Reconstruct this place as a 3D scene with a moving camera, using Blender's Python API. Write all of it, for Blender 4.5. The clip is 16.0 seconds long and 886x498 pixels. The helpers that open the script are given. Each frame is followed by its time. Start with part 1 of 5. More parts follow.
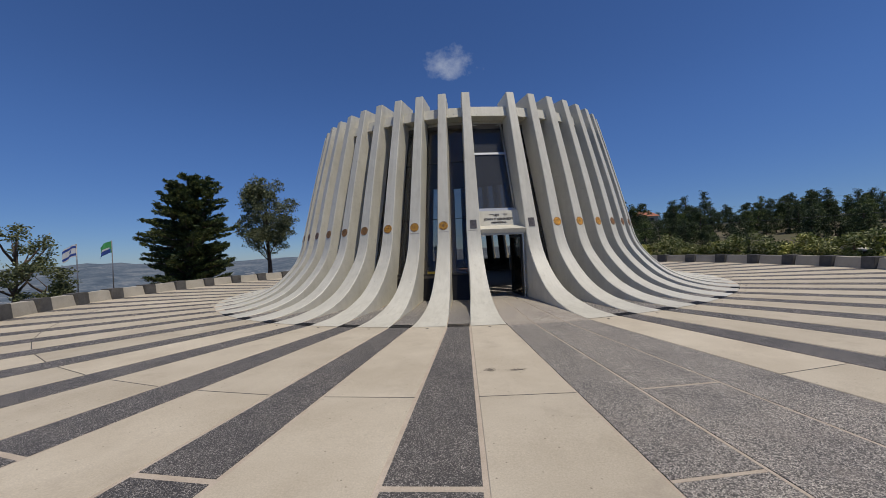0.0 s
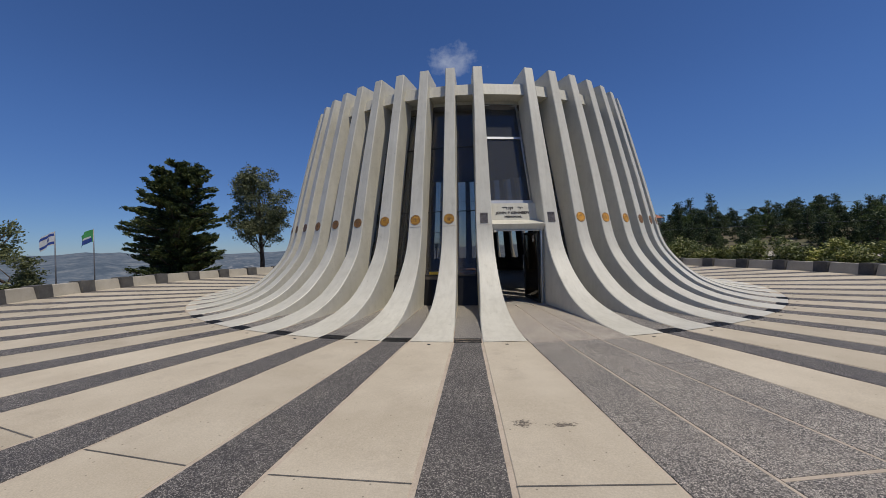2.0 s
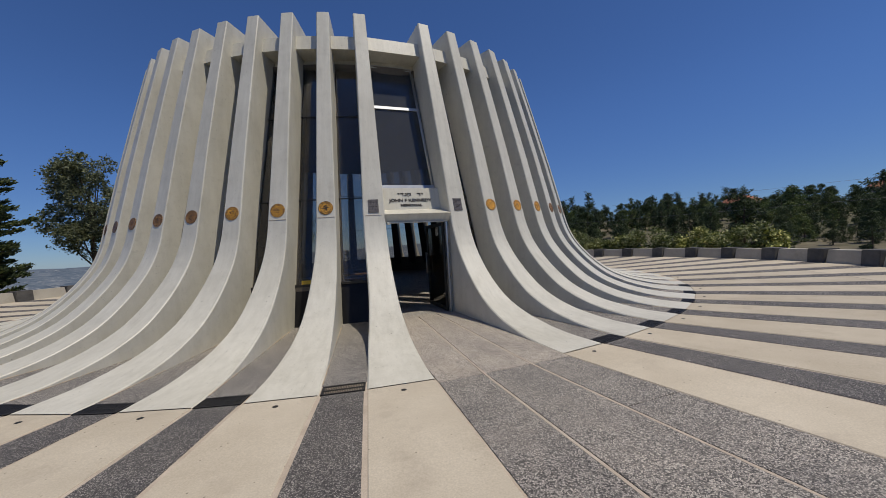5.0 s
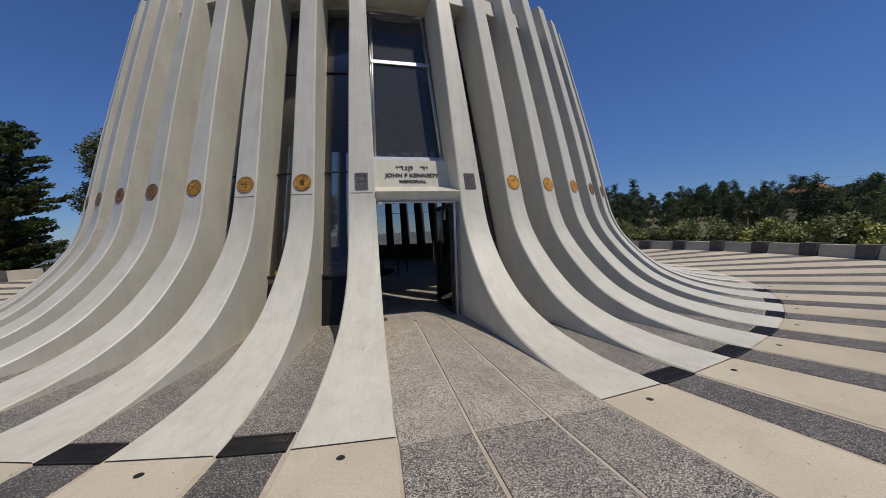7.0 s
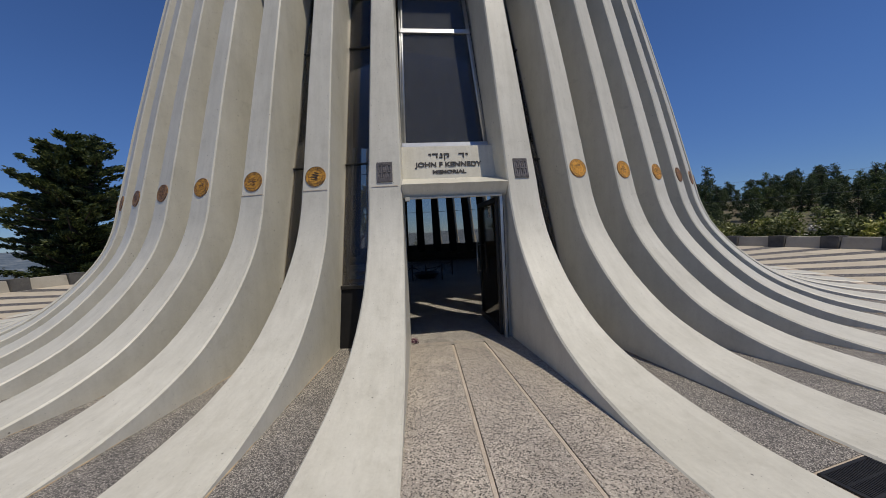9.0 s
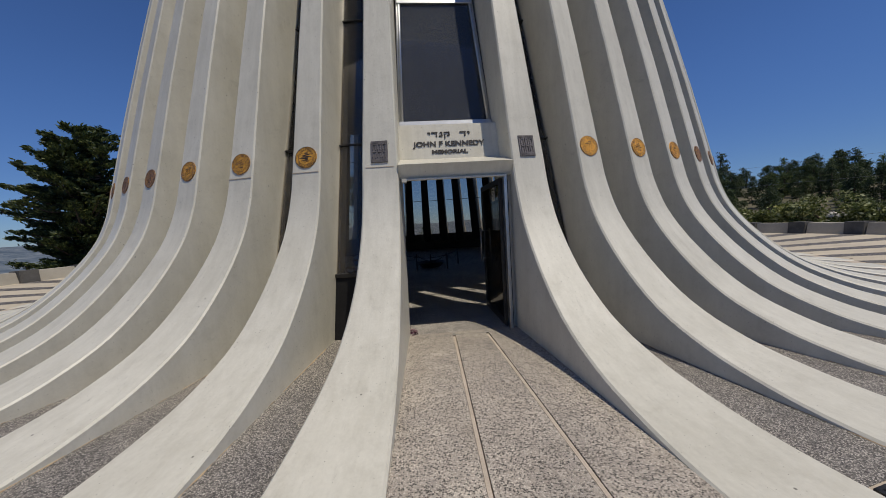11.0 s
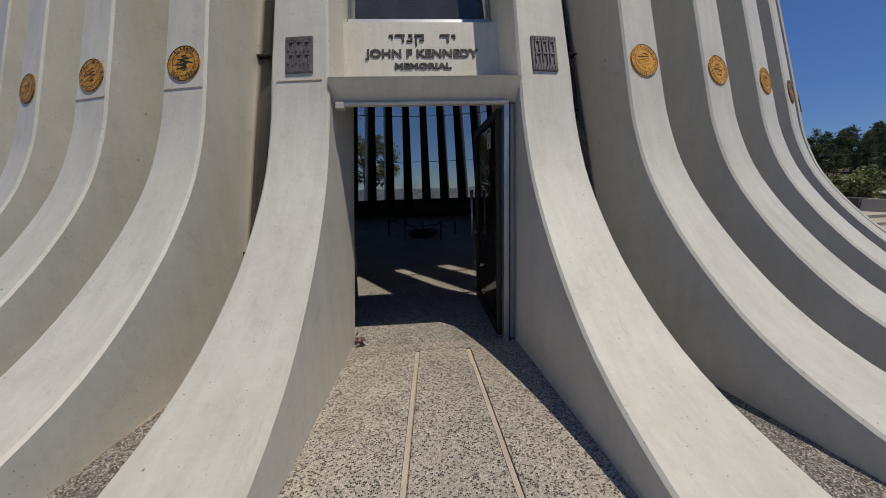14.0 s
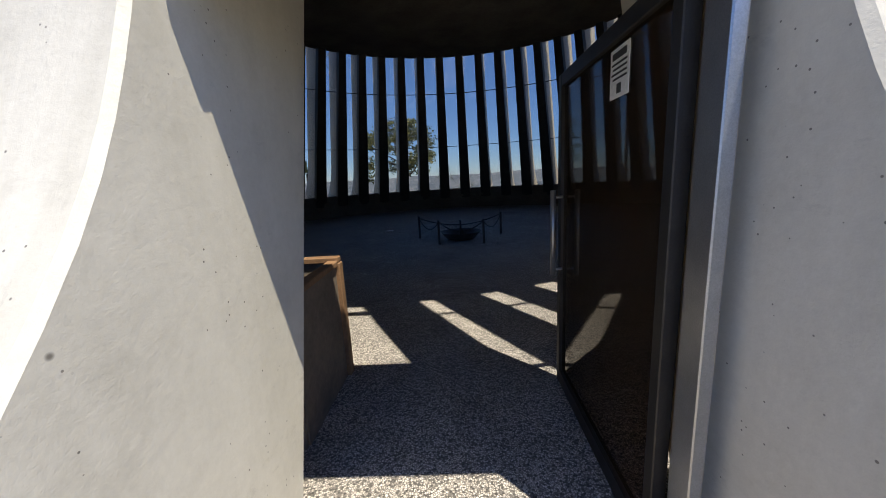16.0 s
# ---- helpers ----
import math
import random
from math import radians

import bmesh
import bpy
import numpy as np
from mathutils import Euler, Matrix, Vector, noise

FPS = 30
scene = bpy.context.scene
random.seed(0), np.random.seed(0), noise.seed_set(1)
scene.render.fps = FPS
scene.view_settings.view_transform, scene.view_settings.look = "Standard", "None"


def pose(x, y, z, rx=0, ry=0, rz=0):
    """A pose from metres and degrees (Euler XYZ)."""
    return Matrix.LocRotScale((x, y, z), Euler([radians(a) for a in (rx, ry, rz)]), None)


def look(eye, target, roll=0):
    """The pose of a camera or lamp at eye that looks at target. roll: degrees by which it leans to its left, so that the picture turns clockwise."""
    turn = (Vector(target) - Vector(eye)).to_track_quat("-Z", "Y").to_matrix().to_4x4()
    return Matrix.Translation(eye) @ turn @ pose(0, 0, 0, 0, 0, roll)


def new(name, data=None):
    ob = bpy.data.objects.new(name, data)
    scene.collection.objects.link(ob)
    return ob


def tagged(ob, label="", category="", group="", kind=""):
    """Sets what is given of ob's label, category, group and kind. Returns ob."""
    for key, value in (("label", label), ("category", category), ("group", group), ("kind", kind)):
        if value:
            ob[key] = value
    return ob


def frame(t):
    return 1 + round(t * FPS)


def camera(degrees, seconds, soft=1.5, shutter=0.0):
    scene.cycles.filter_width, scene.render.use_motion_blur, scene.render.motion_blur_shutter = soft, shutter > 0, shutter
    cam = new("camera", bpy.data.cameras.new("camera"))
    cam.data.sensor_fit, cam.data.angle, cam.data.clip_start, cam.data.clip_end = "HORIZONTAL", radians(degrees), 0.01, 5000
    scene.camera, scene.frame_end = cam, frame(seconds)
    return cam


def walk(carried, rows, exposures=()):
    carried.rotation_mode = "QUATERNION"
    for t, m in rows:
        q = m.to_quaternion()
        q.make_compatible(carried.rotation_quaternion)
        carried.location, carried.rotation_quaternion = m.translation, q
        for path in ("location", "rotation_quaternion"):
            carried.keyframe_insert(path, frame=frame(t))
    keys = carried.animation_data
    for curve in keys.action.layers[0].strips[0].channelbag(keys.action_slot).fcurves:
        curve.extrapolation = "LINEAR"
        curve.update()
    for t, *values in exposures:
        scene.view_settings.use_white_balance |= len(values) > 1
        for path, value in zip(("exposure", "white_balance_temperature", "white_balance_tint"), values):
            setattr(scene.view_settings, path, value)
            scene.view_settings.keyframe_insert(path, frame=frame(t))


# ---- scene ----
cam = camera(101.08, 16.0, 0.5)
# seconds, eye, target, roll
PATH = [
    (0, (-2.955, -18.316, 1.627), (-2.750, -16.327, 1.634), -2.69),
    (0.5, (-2.936, -17.934, 1.630), (-2.691, -15.949, 1.631), -2.07),
    (1, (-2.902, -17.553, 1.628), (-2.699, -15.564, 1.644), -1.50),
    (1.5, (-2.938, -17.205, 1.674), (-2.752, -15.214, 1.673), -1.30),
    (2, (-2.935, -16.783, 1.620), (-2.729, -14.794, 1.613), -1.34),
    (2.5, (-3.036, -16.399, 1.612), (-2.814, -14.411, 1.594), -1.85),
    (3, (-3.001, -16.068, 1.628), (-2.601, -14.108, 1.629), -3.52),
    (3.5, (-2.895, -15.775, 1.585), (-2.439, -13.828, 1.589), -3.73),
    (4, (-2.743, -15.422, 1.609), (-2.165, -13.507, 1.577), -3.50),
    (4.5, (-2.466, -15.098, 1.560), (-1.756, -13.228, 1.540), -3.80),
    (5, (-2.192, -14.736, 1.543), (-1.489, -12.864, 1.515), -3.48),
    (7.5, (-1.007, -13.132, 1.524), (-0.513, -11.197, 1.424), -2.06),
    (8, (-0.856, -12.823, 1.534), (-0.385, -10.881, 1.465), -1.99),
    (8.5, (-0.787, -12.587, 1.544), (-0.491, -10.611, 1.458), -2.80),
    (9, (-0.778, -12.299, 1.579), (-0.537, -10.316, 1.482), -2.99),
    (11.5, (-0.584, -11.899, 1.430), (-0.398, -9.917, 1.238), -3.48),
    (12, (-0.524, -11.697, 1.377), (-0.224, -9.749, 1.038), -2.93),
    (12.5, (-0.442, -11.457, 1.404), (-0.153, -9.516, 1.017), -2.50),
    (13, (-0.283, -11.198, 1.417), (-0.052, -9.249, 1.032), -2.10),
    (13.5, (-0.170, -10.857, 1.394), (-0.020, -8.897, 1.026), -1.69),
    (14, (-0.114, -10.435, 1.397), (0.026, -8.467, 1.067), -1.76),
    (14.5, (-0.067, -9.981, 1.408), (0.008, -8.011, 1.074), -1.50),
    (15, (-0.113, -9.511, 1.419), (-0.068, -7.539, 1.086), -1.34),
    (15.5, (-0.119, -8.984, 1.439), (-0.068, -7.019, 1.069), -1.49),
    (16, (-0.060, -8.500, 1.485), (-0.134, -6.541, 1.090), -3.20),
]

walk(cam, [(t, look(eye, target, roll)) for t, eye, target, roll in PATH],
     [(0.0, 0.0), (5.0, 0.0), (8.5, -0.04), (12.5, -0.06), (14.0, -0.09), (15.0, 0.25), (15.6, 0.62), (16.0, 1.16)])

# ---- light ----
SUN = Vector((0.59, -0.63, 2.1)).normalized()
world = bpy.data.worlds.new("sky")
scene.world = world
world.use_nodes = True
wn, wl = world.node_tree.nodes, world.node_tree.links
wn.clear()
sky = wn.new("ShaderNodeTexSky")
sky.sky_type = "NISHITA"
sky.sun_disc = False
sky.sun_elevation = math.asin(SUN.z)
sky.sun_rotation = math.atan2(SUN.x, SUN.y)
sky.altitude = 1800
sky.air_density, sky.dust_density, sky.ozone_density = 1.0, 0.25, 3.0
# one small fair-weather cloud above the building
geo = wn.new("ShaderNodeTexCoord")
wmap = wn.new("ShaderNodeMapping")
wmap.inputs["Scale"].default_value = (8, 8, 11)
wnoise = wn.new("ShaderNodeTexNoise")
wnoise.inputs["Scale"].default_value = 2.2
wnoise.inputs["Detail"].default_value = 7
wnoise.inputs["Roughness"].default_value = 0.62
CLOUD = Vector((0.125, 0.882, 0.450)).normalized()
wdot = wn.new("ShaderNodeVectorMath")
wdot.operation = "DISTANCE"
wdot.inputs[1].default_value = CLOUD * Vector((1.0, 1.0, 1.9))
wramp = wn.new("ShaderNodeMapRange")
wramp.inputs["From Min"].default_value, wramp.inputs["From Max"].default_value = 0.02, 0.15
wramp.inputs["To Min"].default_value, wramp.inputs["To Max"].default_value = 0.28, -0.35
wadd = wn.new("ShaderNodeMath")
wadd.operation = "ADD"
wsoft = wn.new("ShaderNodeMapRange")
wsoft.inputs["From Min"].default_value, wsoft.inputs["From Max"].default_value = 0.55, 1.0
wsoft.inputs["To Max"].default_value = 0.62
wmix = wn.new("ShaderNodeMix")
wmix.data_type = "RGBA"
wmix.inputs["B"].default_value = (6.5, 7.0, 8.0, 1)
wtint = wn.new("ShaderNodeMix")
wtint.data_type, wtint.blend_type = "RGBA", "MULTIPLY"
wtint.inputs["Factor"].default_value = 1.0
wtint.inputs["B"].default_value = (0.60, 0.83, 1.22, 1)
wback = wn.new("ShaderNodeBackground")
wback.inputs["Strength"].default_value = 0.074
wout = wn.new("ShaderNodeOutputWorld")
wl.new(geo.outputs["Generated"], wmap.inputs["Vector"])
wl.new(wmap.outputs["Vector"], wnoise.inputs["Vector"])
wflat = wn.new("ShaderNodeVectorMath")
wflat.operation = "MULTIPLY"
wflat.inputs[1].default_value = (1.0, 1.0, 1.9)
wl.new(geo.outputs["Generated"], wflat.inputs[0])
wl.new(wflat.outputs["Vector"], wdot.inputs[0])
wl.new(wdot.outputs["Value"], wramp.inputs["Value"])
wl.new(wnoise.outputs["Fac"], wadd.inputs[0])
wl.new(wramp.outputs["Result"], wadd.inputs[1])
wl.new(wadd.outputs["Value"], wsoft.inputs["Value"])
wl.new(sky.outputs["Color"], wtint.inputs["A"])
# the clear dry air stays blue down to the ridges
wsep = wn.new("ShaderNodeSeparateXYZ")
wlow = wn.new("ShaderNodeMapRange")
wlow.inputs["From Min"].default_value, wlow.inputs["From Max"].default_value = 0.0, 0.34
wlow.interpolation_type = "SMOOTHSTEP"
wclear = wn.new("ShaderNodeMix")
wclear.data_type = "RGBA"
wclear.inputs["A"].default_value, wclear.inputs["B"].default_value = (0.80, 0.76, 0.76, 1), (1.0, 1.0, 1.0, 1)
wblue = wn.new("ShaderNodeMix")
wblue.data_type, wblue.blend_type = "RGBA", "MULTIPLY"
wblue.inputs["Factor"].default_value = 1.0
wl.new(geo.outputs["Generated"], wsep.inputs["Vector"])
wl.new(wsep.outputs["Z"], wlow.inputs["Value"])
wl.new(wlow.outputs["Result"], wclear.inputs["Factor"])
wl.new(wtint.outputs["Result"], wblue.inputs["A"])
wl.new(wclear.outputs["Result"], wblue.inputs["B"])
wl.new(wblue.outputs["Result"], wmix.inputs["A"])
wl.new(wsoft.outputs["Result"], wmix.inputs["Factor"])
wl.new(wmix.outputs["Result"], wback.inputs["Color"])
wl.new(wback.outputs["Background"], wout.inputs["Surface"])
sun_lamp = new("sun", bpy.data.lights.new("sun", "SUN"))
sun_lamp.data.energy, sun_lamp.data.angle, sun_lamp.data.color = 3.15, radians(0.53), (1.0, 0.918, 0.775)
sun_lamp.matrix_world = look(SUN * 60, (0, 0, 0))


# ---- materials ----
def mat(name, rough=0.8, metal=0.0):
    m = bpy.data.materials.new(name)
    m.use_nodes = True
    b = m.node_tree.nodes["Principled BSDF"]
    b.inputs["Roughness"].default_value, b.inputs["Metallic"].default_value = rough, metal
    return m, m.node_tree.nodes, m.node_tree.links, b


def coords(n, k, shift=True):
    """Object coordinates, moved by each object's random number."""
    tc = n.new("ShaderNodeTexCoord")
    if not shift:
        return tc.outputs["Object"]
    info, add, mul = n.new("ShaderNodeObjectInfo"), n.new("ShaderNodeVectorMath"), n.new("ShaderNodeMath")
    mul.operation, mul.inputs[1].default_value = "MULTIPLY", 37.0
    k.new(info.outputs["Random"], mul.inputs[0])
    k.new(tc.outputs["Object"], add.inputs[0])
    k.new(mul.outputs["Value"], add.inputs[1])
    return add.outputs["Vector"]


def noise_tex(n, k, co, scale, detail=4.0, rough=0.6):
    t = n.new("ShaderNodeTexNoise")
    t.inputs["Scale"].default_value, t.inputs["Detail"].default_value, t.inputs["Roughness"].default_value = scale, detail, rough
    k.new(co, t.inputs["Vector"])
    return t.outputs["Fac"]


def ramp(n, k, fac, stops):
    r = n.new("ShaderNodeValToRGB")
    e = r.color_ramp.elements
    for i, (p, c) in enumerate(stops):
        el = e[i] if i < 2 else e.new(p)
        el.position, el.color = p, (*c, 1)
    k.new(fac, r.inputs["Fac"])
    return r.outputs["Color"]


def mixc(n, k, fac, a, b, how="MIX"):
    m = n.new("ShaderNodeMix")
    m.data_type, m.blend_type = "RGBA", how
    for key, v in (("Factor", fac), ("A", a), ("B", b)):
        if isinstance(v, (int, float)):
            m.inputs[key].default_value = v
        elif isinstance(v, tuple):
            m.inputs[key].default_value = (*v, 1)
        else:
            k.new(v, m.inputs[key])
    return m.outputs["Result"]


def bump(n, k, b, height, strength, dist):
    bp = n.new("ShaderNodeBump")
    bp.inputs["Strength"].default_value, bp.inputs["Distance"].default_value = strength, dist
    k.new(height, bp.inputs["Height"])
    k.new(bp.outputs["Normal"], b.inputs["Normal"])


def grain(name, dark, light, scale, rough=0.8, fine=60.0, relief=0.15, dist=0.004, stain=None, stain_scale=1.2, metal=0.0, pits=False, random_tone=0.0):
    """A surface with broad mottling, fine grain, relief and optional stains and pits."""
    m, n, k, b = mat(name, rough, metal)
    co = coords(n, k)
    broad, small = noise_tex(n, k, co, scale, 5, 0.65), noise_tex(n, k, co, fine, 3, 0.7)
    c = ramp(n, k, broad, ((0.3, dark), (0.7, light)))
    g = ramp(n, k, small, ((0.25, (0.82, 0.82, 0.82)), (0.75, (1.12, 1.12, 1.12))))
    c = mixc(n, k, 1.0, c, g, "MULTIPLY")
    if stain:
        s = noise_tex(n, k, co, stain_scale, 6, 0.7)
        f = ramp(n, k, s, ((0.56, (0, 0, 0)), (0.75, (0.7, 0.7, 0.7))))
        c = mixc(n, k, f, c, stain)
    if pits:
        v = n.new("ShaderNodeTexVoronoi")
        v.inputs["Scale"].default_value = 9.0
        k.new(co, v.inputs["Vector"])
        f = ramp(n, k, v.outputs["Distance"], ((0.05, (0.65, 0.65, 0.65)), (0.085, (0, 0, 0))))
        c = mixc(n, k, f, c, tuple(x * 0.25 for x in dark))
    if random_tone:
        info = n.new("ShaderNodeObjectInfo")
        tone = ramp(n, k, info.outputs["Random"], ((0.0, (1 - random_tone,) * 3), (1.0, (1 + random_tone * 0.6,) * 3)))
        c = mixc(n, k, 1.0, c, tone, "MULTIPLY")
    k.new(c, b.inputs["Base Color"])
    bump(n, k, b, small, relief, dist)
    return m


def pebbles(name, dark, mid, light, scale, matrix, tint=None, relief=0.8, mottle=0.1, stops=(0.25, 0.5, 0.62)):
    """Exposed aggregate: crisp small stones of several tones in a darker matrix, with worn and soiled stretches."""
    m, n, k, b = mat(name, 0.7)
    co = coords(n, k)
    v, e = n.new("ShaderNodeTexVoronoi"), n.new("ShaderNodeTexVoronoi")
    e.feature = "DISTANCE_TO_EDGE"
    for t in (v, e):
        t.inputs["Scale"].default_value = scale
        k.new(co, t.inputs["Vector"])
    sep = n.new("ShaderNodeSeparateColor")
    k.new(v.outputs["Color"], sep.inputs["Color"])
    stones = ramp(n, k, sep.outputs["Red"], ((0.0, dark), (stops[0], dark), (stops[1], mid), (stops[2], light)))
    tone = ramp(n, k, sep.outputs["Green"], ((0.0, (0.78, 0.76, 0.74)), (1.0, (1.18, 1.18, 1.18))))
    stones = mixc(n, k, 1.0, stones, tone, "MULTIPLY")
    edge = ramp(n, k, e.outputs["Distance"], ((0.07, (1, 1, 1)), (0.13, (0, 0, 0))))
    c = mixc(n, k, edge, stones, matrix)
    broad = noise_tex(n, k, co, 1.3, 6, 0.7)
    c = mixc(n, k, 1.0, c, ramp(n, k, broad, ((0.3, (0.74, 0.74, 0.75)), (0.7, (1.16, 1.15, 1.12)))), "MULTIPLY")
    clumps = noise_tex(n, k, co, 9.0, 5, 0.75)
    c = mixc(n, k, 1.0, c, ramp(n, k, clumps, ((0.32, (1 - mottle,) * 3), (0.68, (1 + 0.8 * mottle,) * 3))), "MULTIPLY")
    if tint:
        f = ramp(n, k, noise_tex(n, k, co, 1.6, 5, 0.7), ((0.52, (0, 0, 0)), (0.74, (0.5, 0.5, 0.5))))
        c = mixc(n, k, f, c, tint)
    k.new(c, b.inputs["Base Color"])
    bump(n, k, b, e.outputs["Distance"], relief, 0.006)
    return m


def leaf_mat(name, a, b2, light=(0.12, 0.16, 0.05)):
    m, n, k, b = mat(name, 0.6)
    gi, oi = n.new("ShaderNodeNewGeometry"), n.new("ShaderNodeObjectInfo")
    c = ramp(n, k, gi.outputs["Random Per Island"], ((0.0, a), (0.7, b2), (1.0, light)))
    c = mixc(n, k, 1.0, c, ramp(n, k, oi.outputs["Random"], ((0.0, (0.62, 0.68, 0.66)), (0.7, (1.1, 1.08, 1.0)), (1.0, (1.9, 1.75, 1.3)))), "MULTIPLY")
    k.new(c, b.inputs["Base Color"])
    tl, mx = n.new("ShaderNodeBsdfTranslucent"), n.new("ShaderNodeMixShader")
    k.new(c, tl.inputs["Color"])
    mx.inputs["Fac"].default_value = 0.3
    k.new(b.outputs["BSDF"], mx.inputs[1])
    k.new(tl.outputs["BSDF"], mx.inputs[2])
    k.new(mx.outputs["Shader"], n["Material Output"].inputs["Surface"])
    return m




def painted(name, dark, light):
    """Painted fair-faced concrete: broad tone, drips down the face, pores, tie holes and a faint sheen."""
    m, n, k, b = mat(name, 0.48)
    co = coords(n, k)
    mp = n.new("ShaderNodeMapping")
    mp.inputs["Scale"].default_value = (7.0, 2.2, 0.35)
    k.new(co, mp.inputs["Vector"])
    c = ramp(n, k, noise_tex(n, k, co, 0.7, 5, 0.65), ((0.3, dark), (0.7, light)))
    drip = noise_tex(n, k, mp.outputs["Vector"], 1.6, 6, 0.65)
    c = mixc(n, k, 1.0, c, ramp(n, k, drip, ((0.30, (0.90, 0.895, 0.88)), (0.62, (1.02, 1.02, 1.02)))), "MULTIPLY")
    fine = noise_tex(n, k, co, 38, 4, 0.7)
    c = mixc(n, k, 1.0, c, ramp(n, k, fine, ((0.25, (0.945, 0.942, 0.935)), (0.75, (1.03, 1.03, 1.03)))), "MULTIPLY")
    patch = noise_tex(n, k, co, 4.5, 7, 0.72)
    c = mixc(n, k, 1.0, c, ramp(n, k, patch, ((0.30, (0.91, 0.905, 0.895)), (0.46, (1.0, 1.0, 1.0)), (0.72, (1.05, 1.05, 1.05)))), "MULTIPLY")
    for scale, lo, hi, keep in ((5.0, 0.030, 0.05, 0.4), (13.0, 0.035, 0.055, 0.4), (30.0, 0.07, 0.10, 0.6)):
        v = n.new("ShaderNodeTexVoronoi")
        v.inputs["Scale"].default_value = scale
        k.new(co, v.inputs["Vector"])
        sep = n.new("ShaderNodeSeparateColor")
        k.new(v.outputs["Color"], sep.inputs["Color"])
        some = ramp(n, k, sep.outputs["Red"], ((keep, (0, 0, 0)), (keep + 0.02, (1, 1, 1))))
        dot = ramp(n, k, v.outputs["Distance"], ((lo, (0.8, 0.8, 0.8)), (hi, (0, 0, 0))))
        c = mixc(n, k, mixc(n, k, 1.0, some, dot, "MULTIPLY"), c, (0.085, 0.075, 0.06))
    mq = n.new("ShaderNodeMapping")
    mq.inputs["Rotation"].default_value, mq.inputs["Scale"].default_value = (0.4, 0.3, 0.9), (9.0, 1.2, 3.0)
    k.new(co, mq.inputs["Vector"])
    scr = noise_tex(n, k, mq.outputs["Vector"], 2.0, 9, 0.8)
    f = ramp(n, k, scr, ((0.585, (0, 0, 0)), (0.68, (0.5, 0.5, 0.5))))
    c = mixc(n, k, f, c, tuple(x * 0.72 for x in dark))
    k.new(c, b.inputs["Base Color"])
    rough_add = n.new("ShaderNodeMath")
    rough_add.operation = "MULTIPLY_ADD"
    k.new(scr, rough_add.inputs[0])
    rough_add.inputs[1].default_value = 0.5
    k.new(noise_tex(n, k, co, 22, 8, 0.68), rough_add.inputs[2])
    bump(n, k, b, rough_add.outputs["Value"], 0.30, 0.007)
    return m


COLUMN = painted("painted_concrete", (0.555, 0.530, 0.448), (0.650, 0.624, 0.536))
SLAB = grain("beige_concrete", (0.46, 0.395, 0.295), (0.58, 0.51, 0.395), 0.9, 0.85, 70, 0.2, 0.003, stain=(0.36, 0.305, 0.235), stain_scale=1.3, pits=True, random_tone=0.10)
JOINT = grain("joint_mortar", (0.42, 0.345, 0.265), (0.56, 0.475, 0.38), 3, 0.9, 80, 0.3)
DARKAGG = pebbles("dark_aggregate", (0.045, 0.041, 0.039), (0.17, 0.157, 0.147), (0.46, 0.428, 0.39), 122, (0.066, 0.061, 0.057), mottle=0.2, stops=(0.24, 0.55, 0.88))
SLOPEAGG = pebbles("slope_aggregate", (0.055, 0.05, 0.046), (0.25, 0.23, 0.208), (0.52, 0.482, 0.432), 116, (0.155, 0.143, 0.128), stops=(0.26, 0.46, 0.74))
PATHAGG = pebbles("path_aggregate", (0.05, 0.046, 0.041), (0.36, 0.323, 0.277), (0.58, 0.52, 0.445), 100, (0.375, 0.332, 0.28), tint=(0.33, 0.275, 0.215), stops=(0.26, 0.36, 0.66))
OUTERPATH = pebbles("outer_path_aggregate", (0.05, 0.046, 0.042), (0.33, 0.305, 0.274), (0.62, 0.567, 0.50), 108, (0.17, 0.156, 0.139), tint=(0.31, 0.272, 0.23), stops=(0.28, 0.46, 0.74))
FLOORAGG = pebbles("interior_aggregate", (0.09, 0.085, 0.08), (0.40, 0.37, 0.335), (0.66, 0.615, 0.56), 100, (0.16, 0.15, 0.135), tint=(0.06, 0.054, 0.048), stops=(0.18, 0.36, 0.55))
BLOCKDARK = grain("dark_block", (0.07, 0.067, 0.062), (0.14, 0.132, 0.12), 2.5, 0.9, 60, 0.6, 0.01, random_tone=0.15)
BLOCKPALE = grain("pale_block", (0.38, 0.345, 0.28), (0.50, 0.46, 0.38), 1.0, 0.85, 60, 0.2, 0.004, stain=(0.28, 0.26, 0.22), stain_scale=1.4, random_tone=0.08)
ALU = grain("aluminium", (0.42, 0.43, 0.44), (0.55, 0.56, 0.57), 4, 0.38, 200, 0.04, 0.001, metal=0.9)
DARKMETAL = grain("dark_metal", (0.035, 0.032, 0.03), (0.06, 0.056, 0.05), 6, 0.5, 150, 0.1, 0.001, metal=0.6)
GRATE = grain("black_iron", (0.018, 0.018, 0.02), (0.04, 0.038, 0.036), 8, 0.6, 120, 0.3, 0.002, metal=0.5)
BRONZE = grain("plaque_bronze", (0.10, 0.09, 0.085), (0.20, 0.18, 0.175), 12, 0.55, 90, 0.5, 0.003, metal=0.35)
LETTER = grain("letter_bronze", (0.035, 0.03, 0.028), (0.06, 0.052, 0.048), 10, 0.55, 120, 0.2, 0.001, metal=0.3)
INWALL = grain("relief_wall", (0.08, 0.068, 0.055), (0.16, 0.135, 0.105), 1.5, 0.85, 20, 0.8, 0.02)
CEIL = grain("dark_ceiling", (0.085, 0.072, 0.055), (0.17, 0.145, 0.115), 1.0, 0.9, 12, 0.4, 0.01)
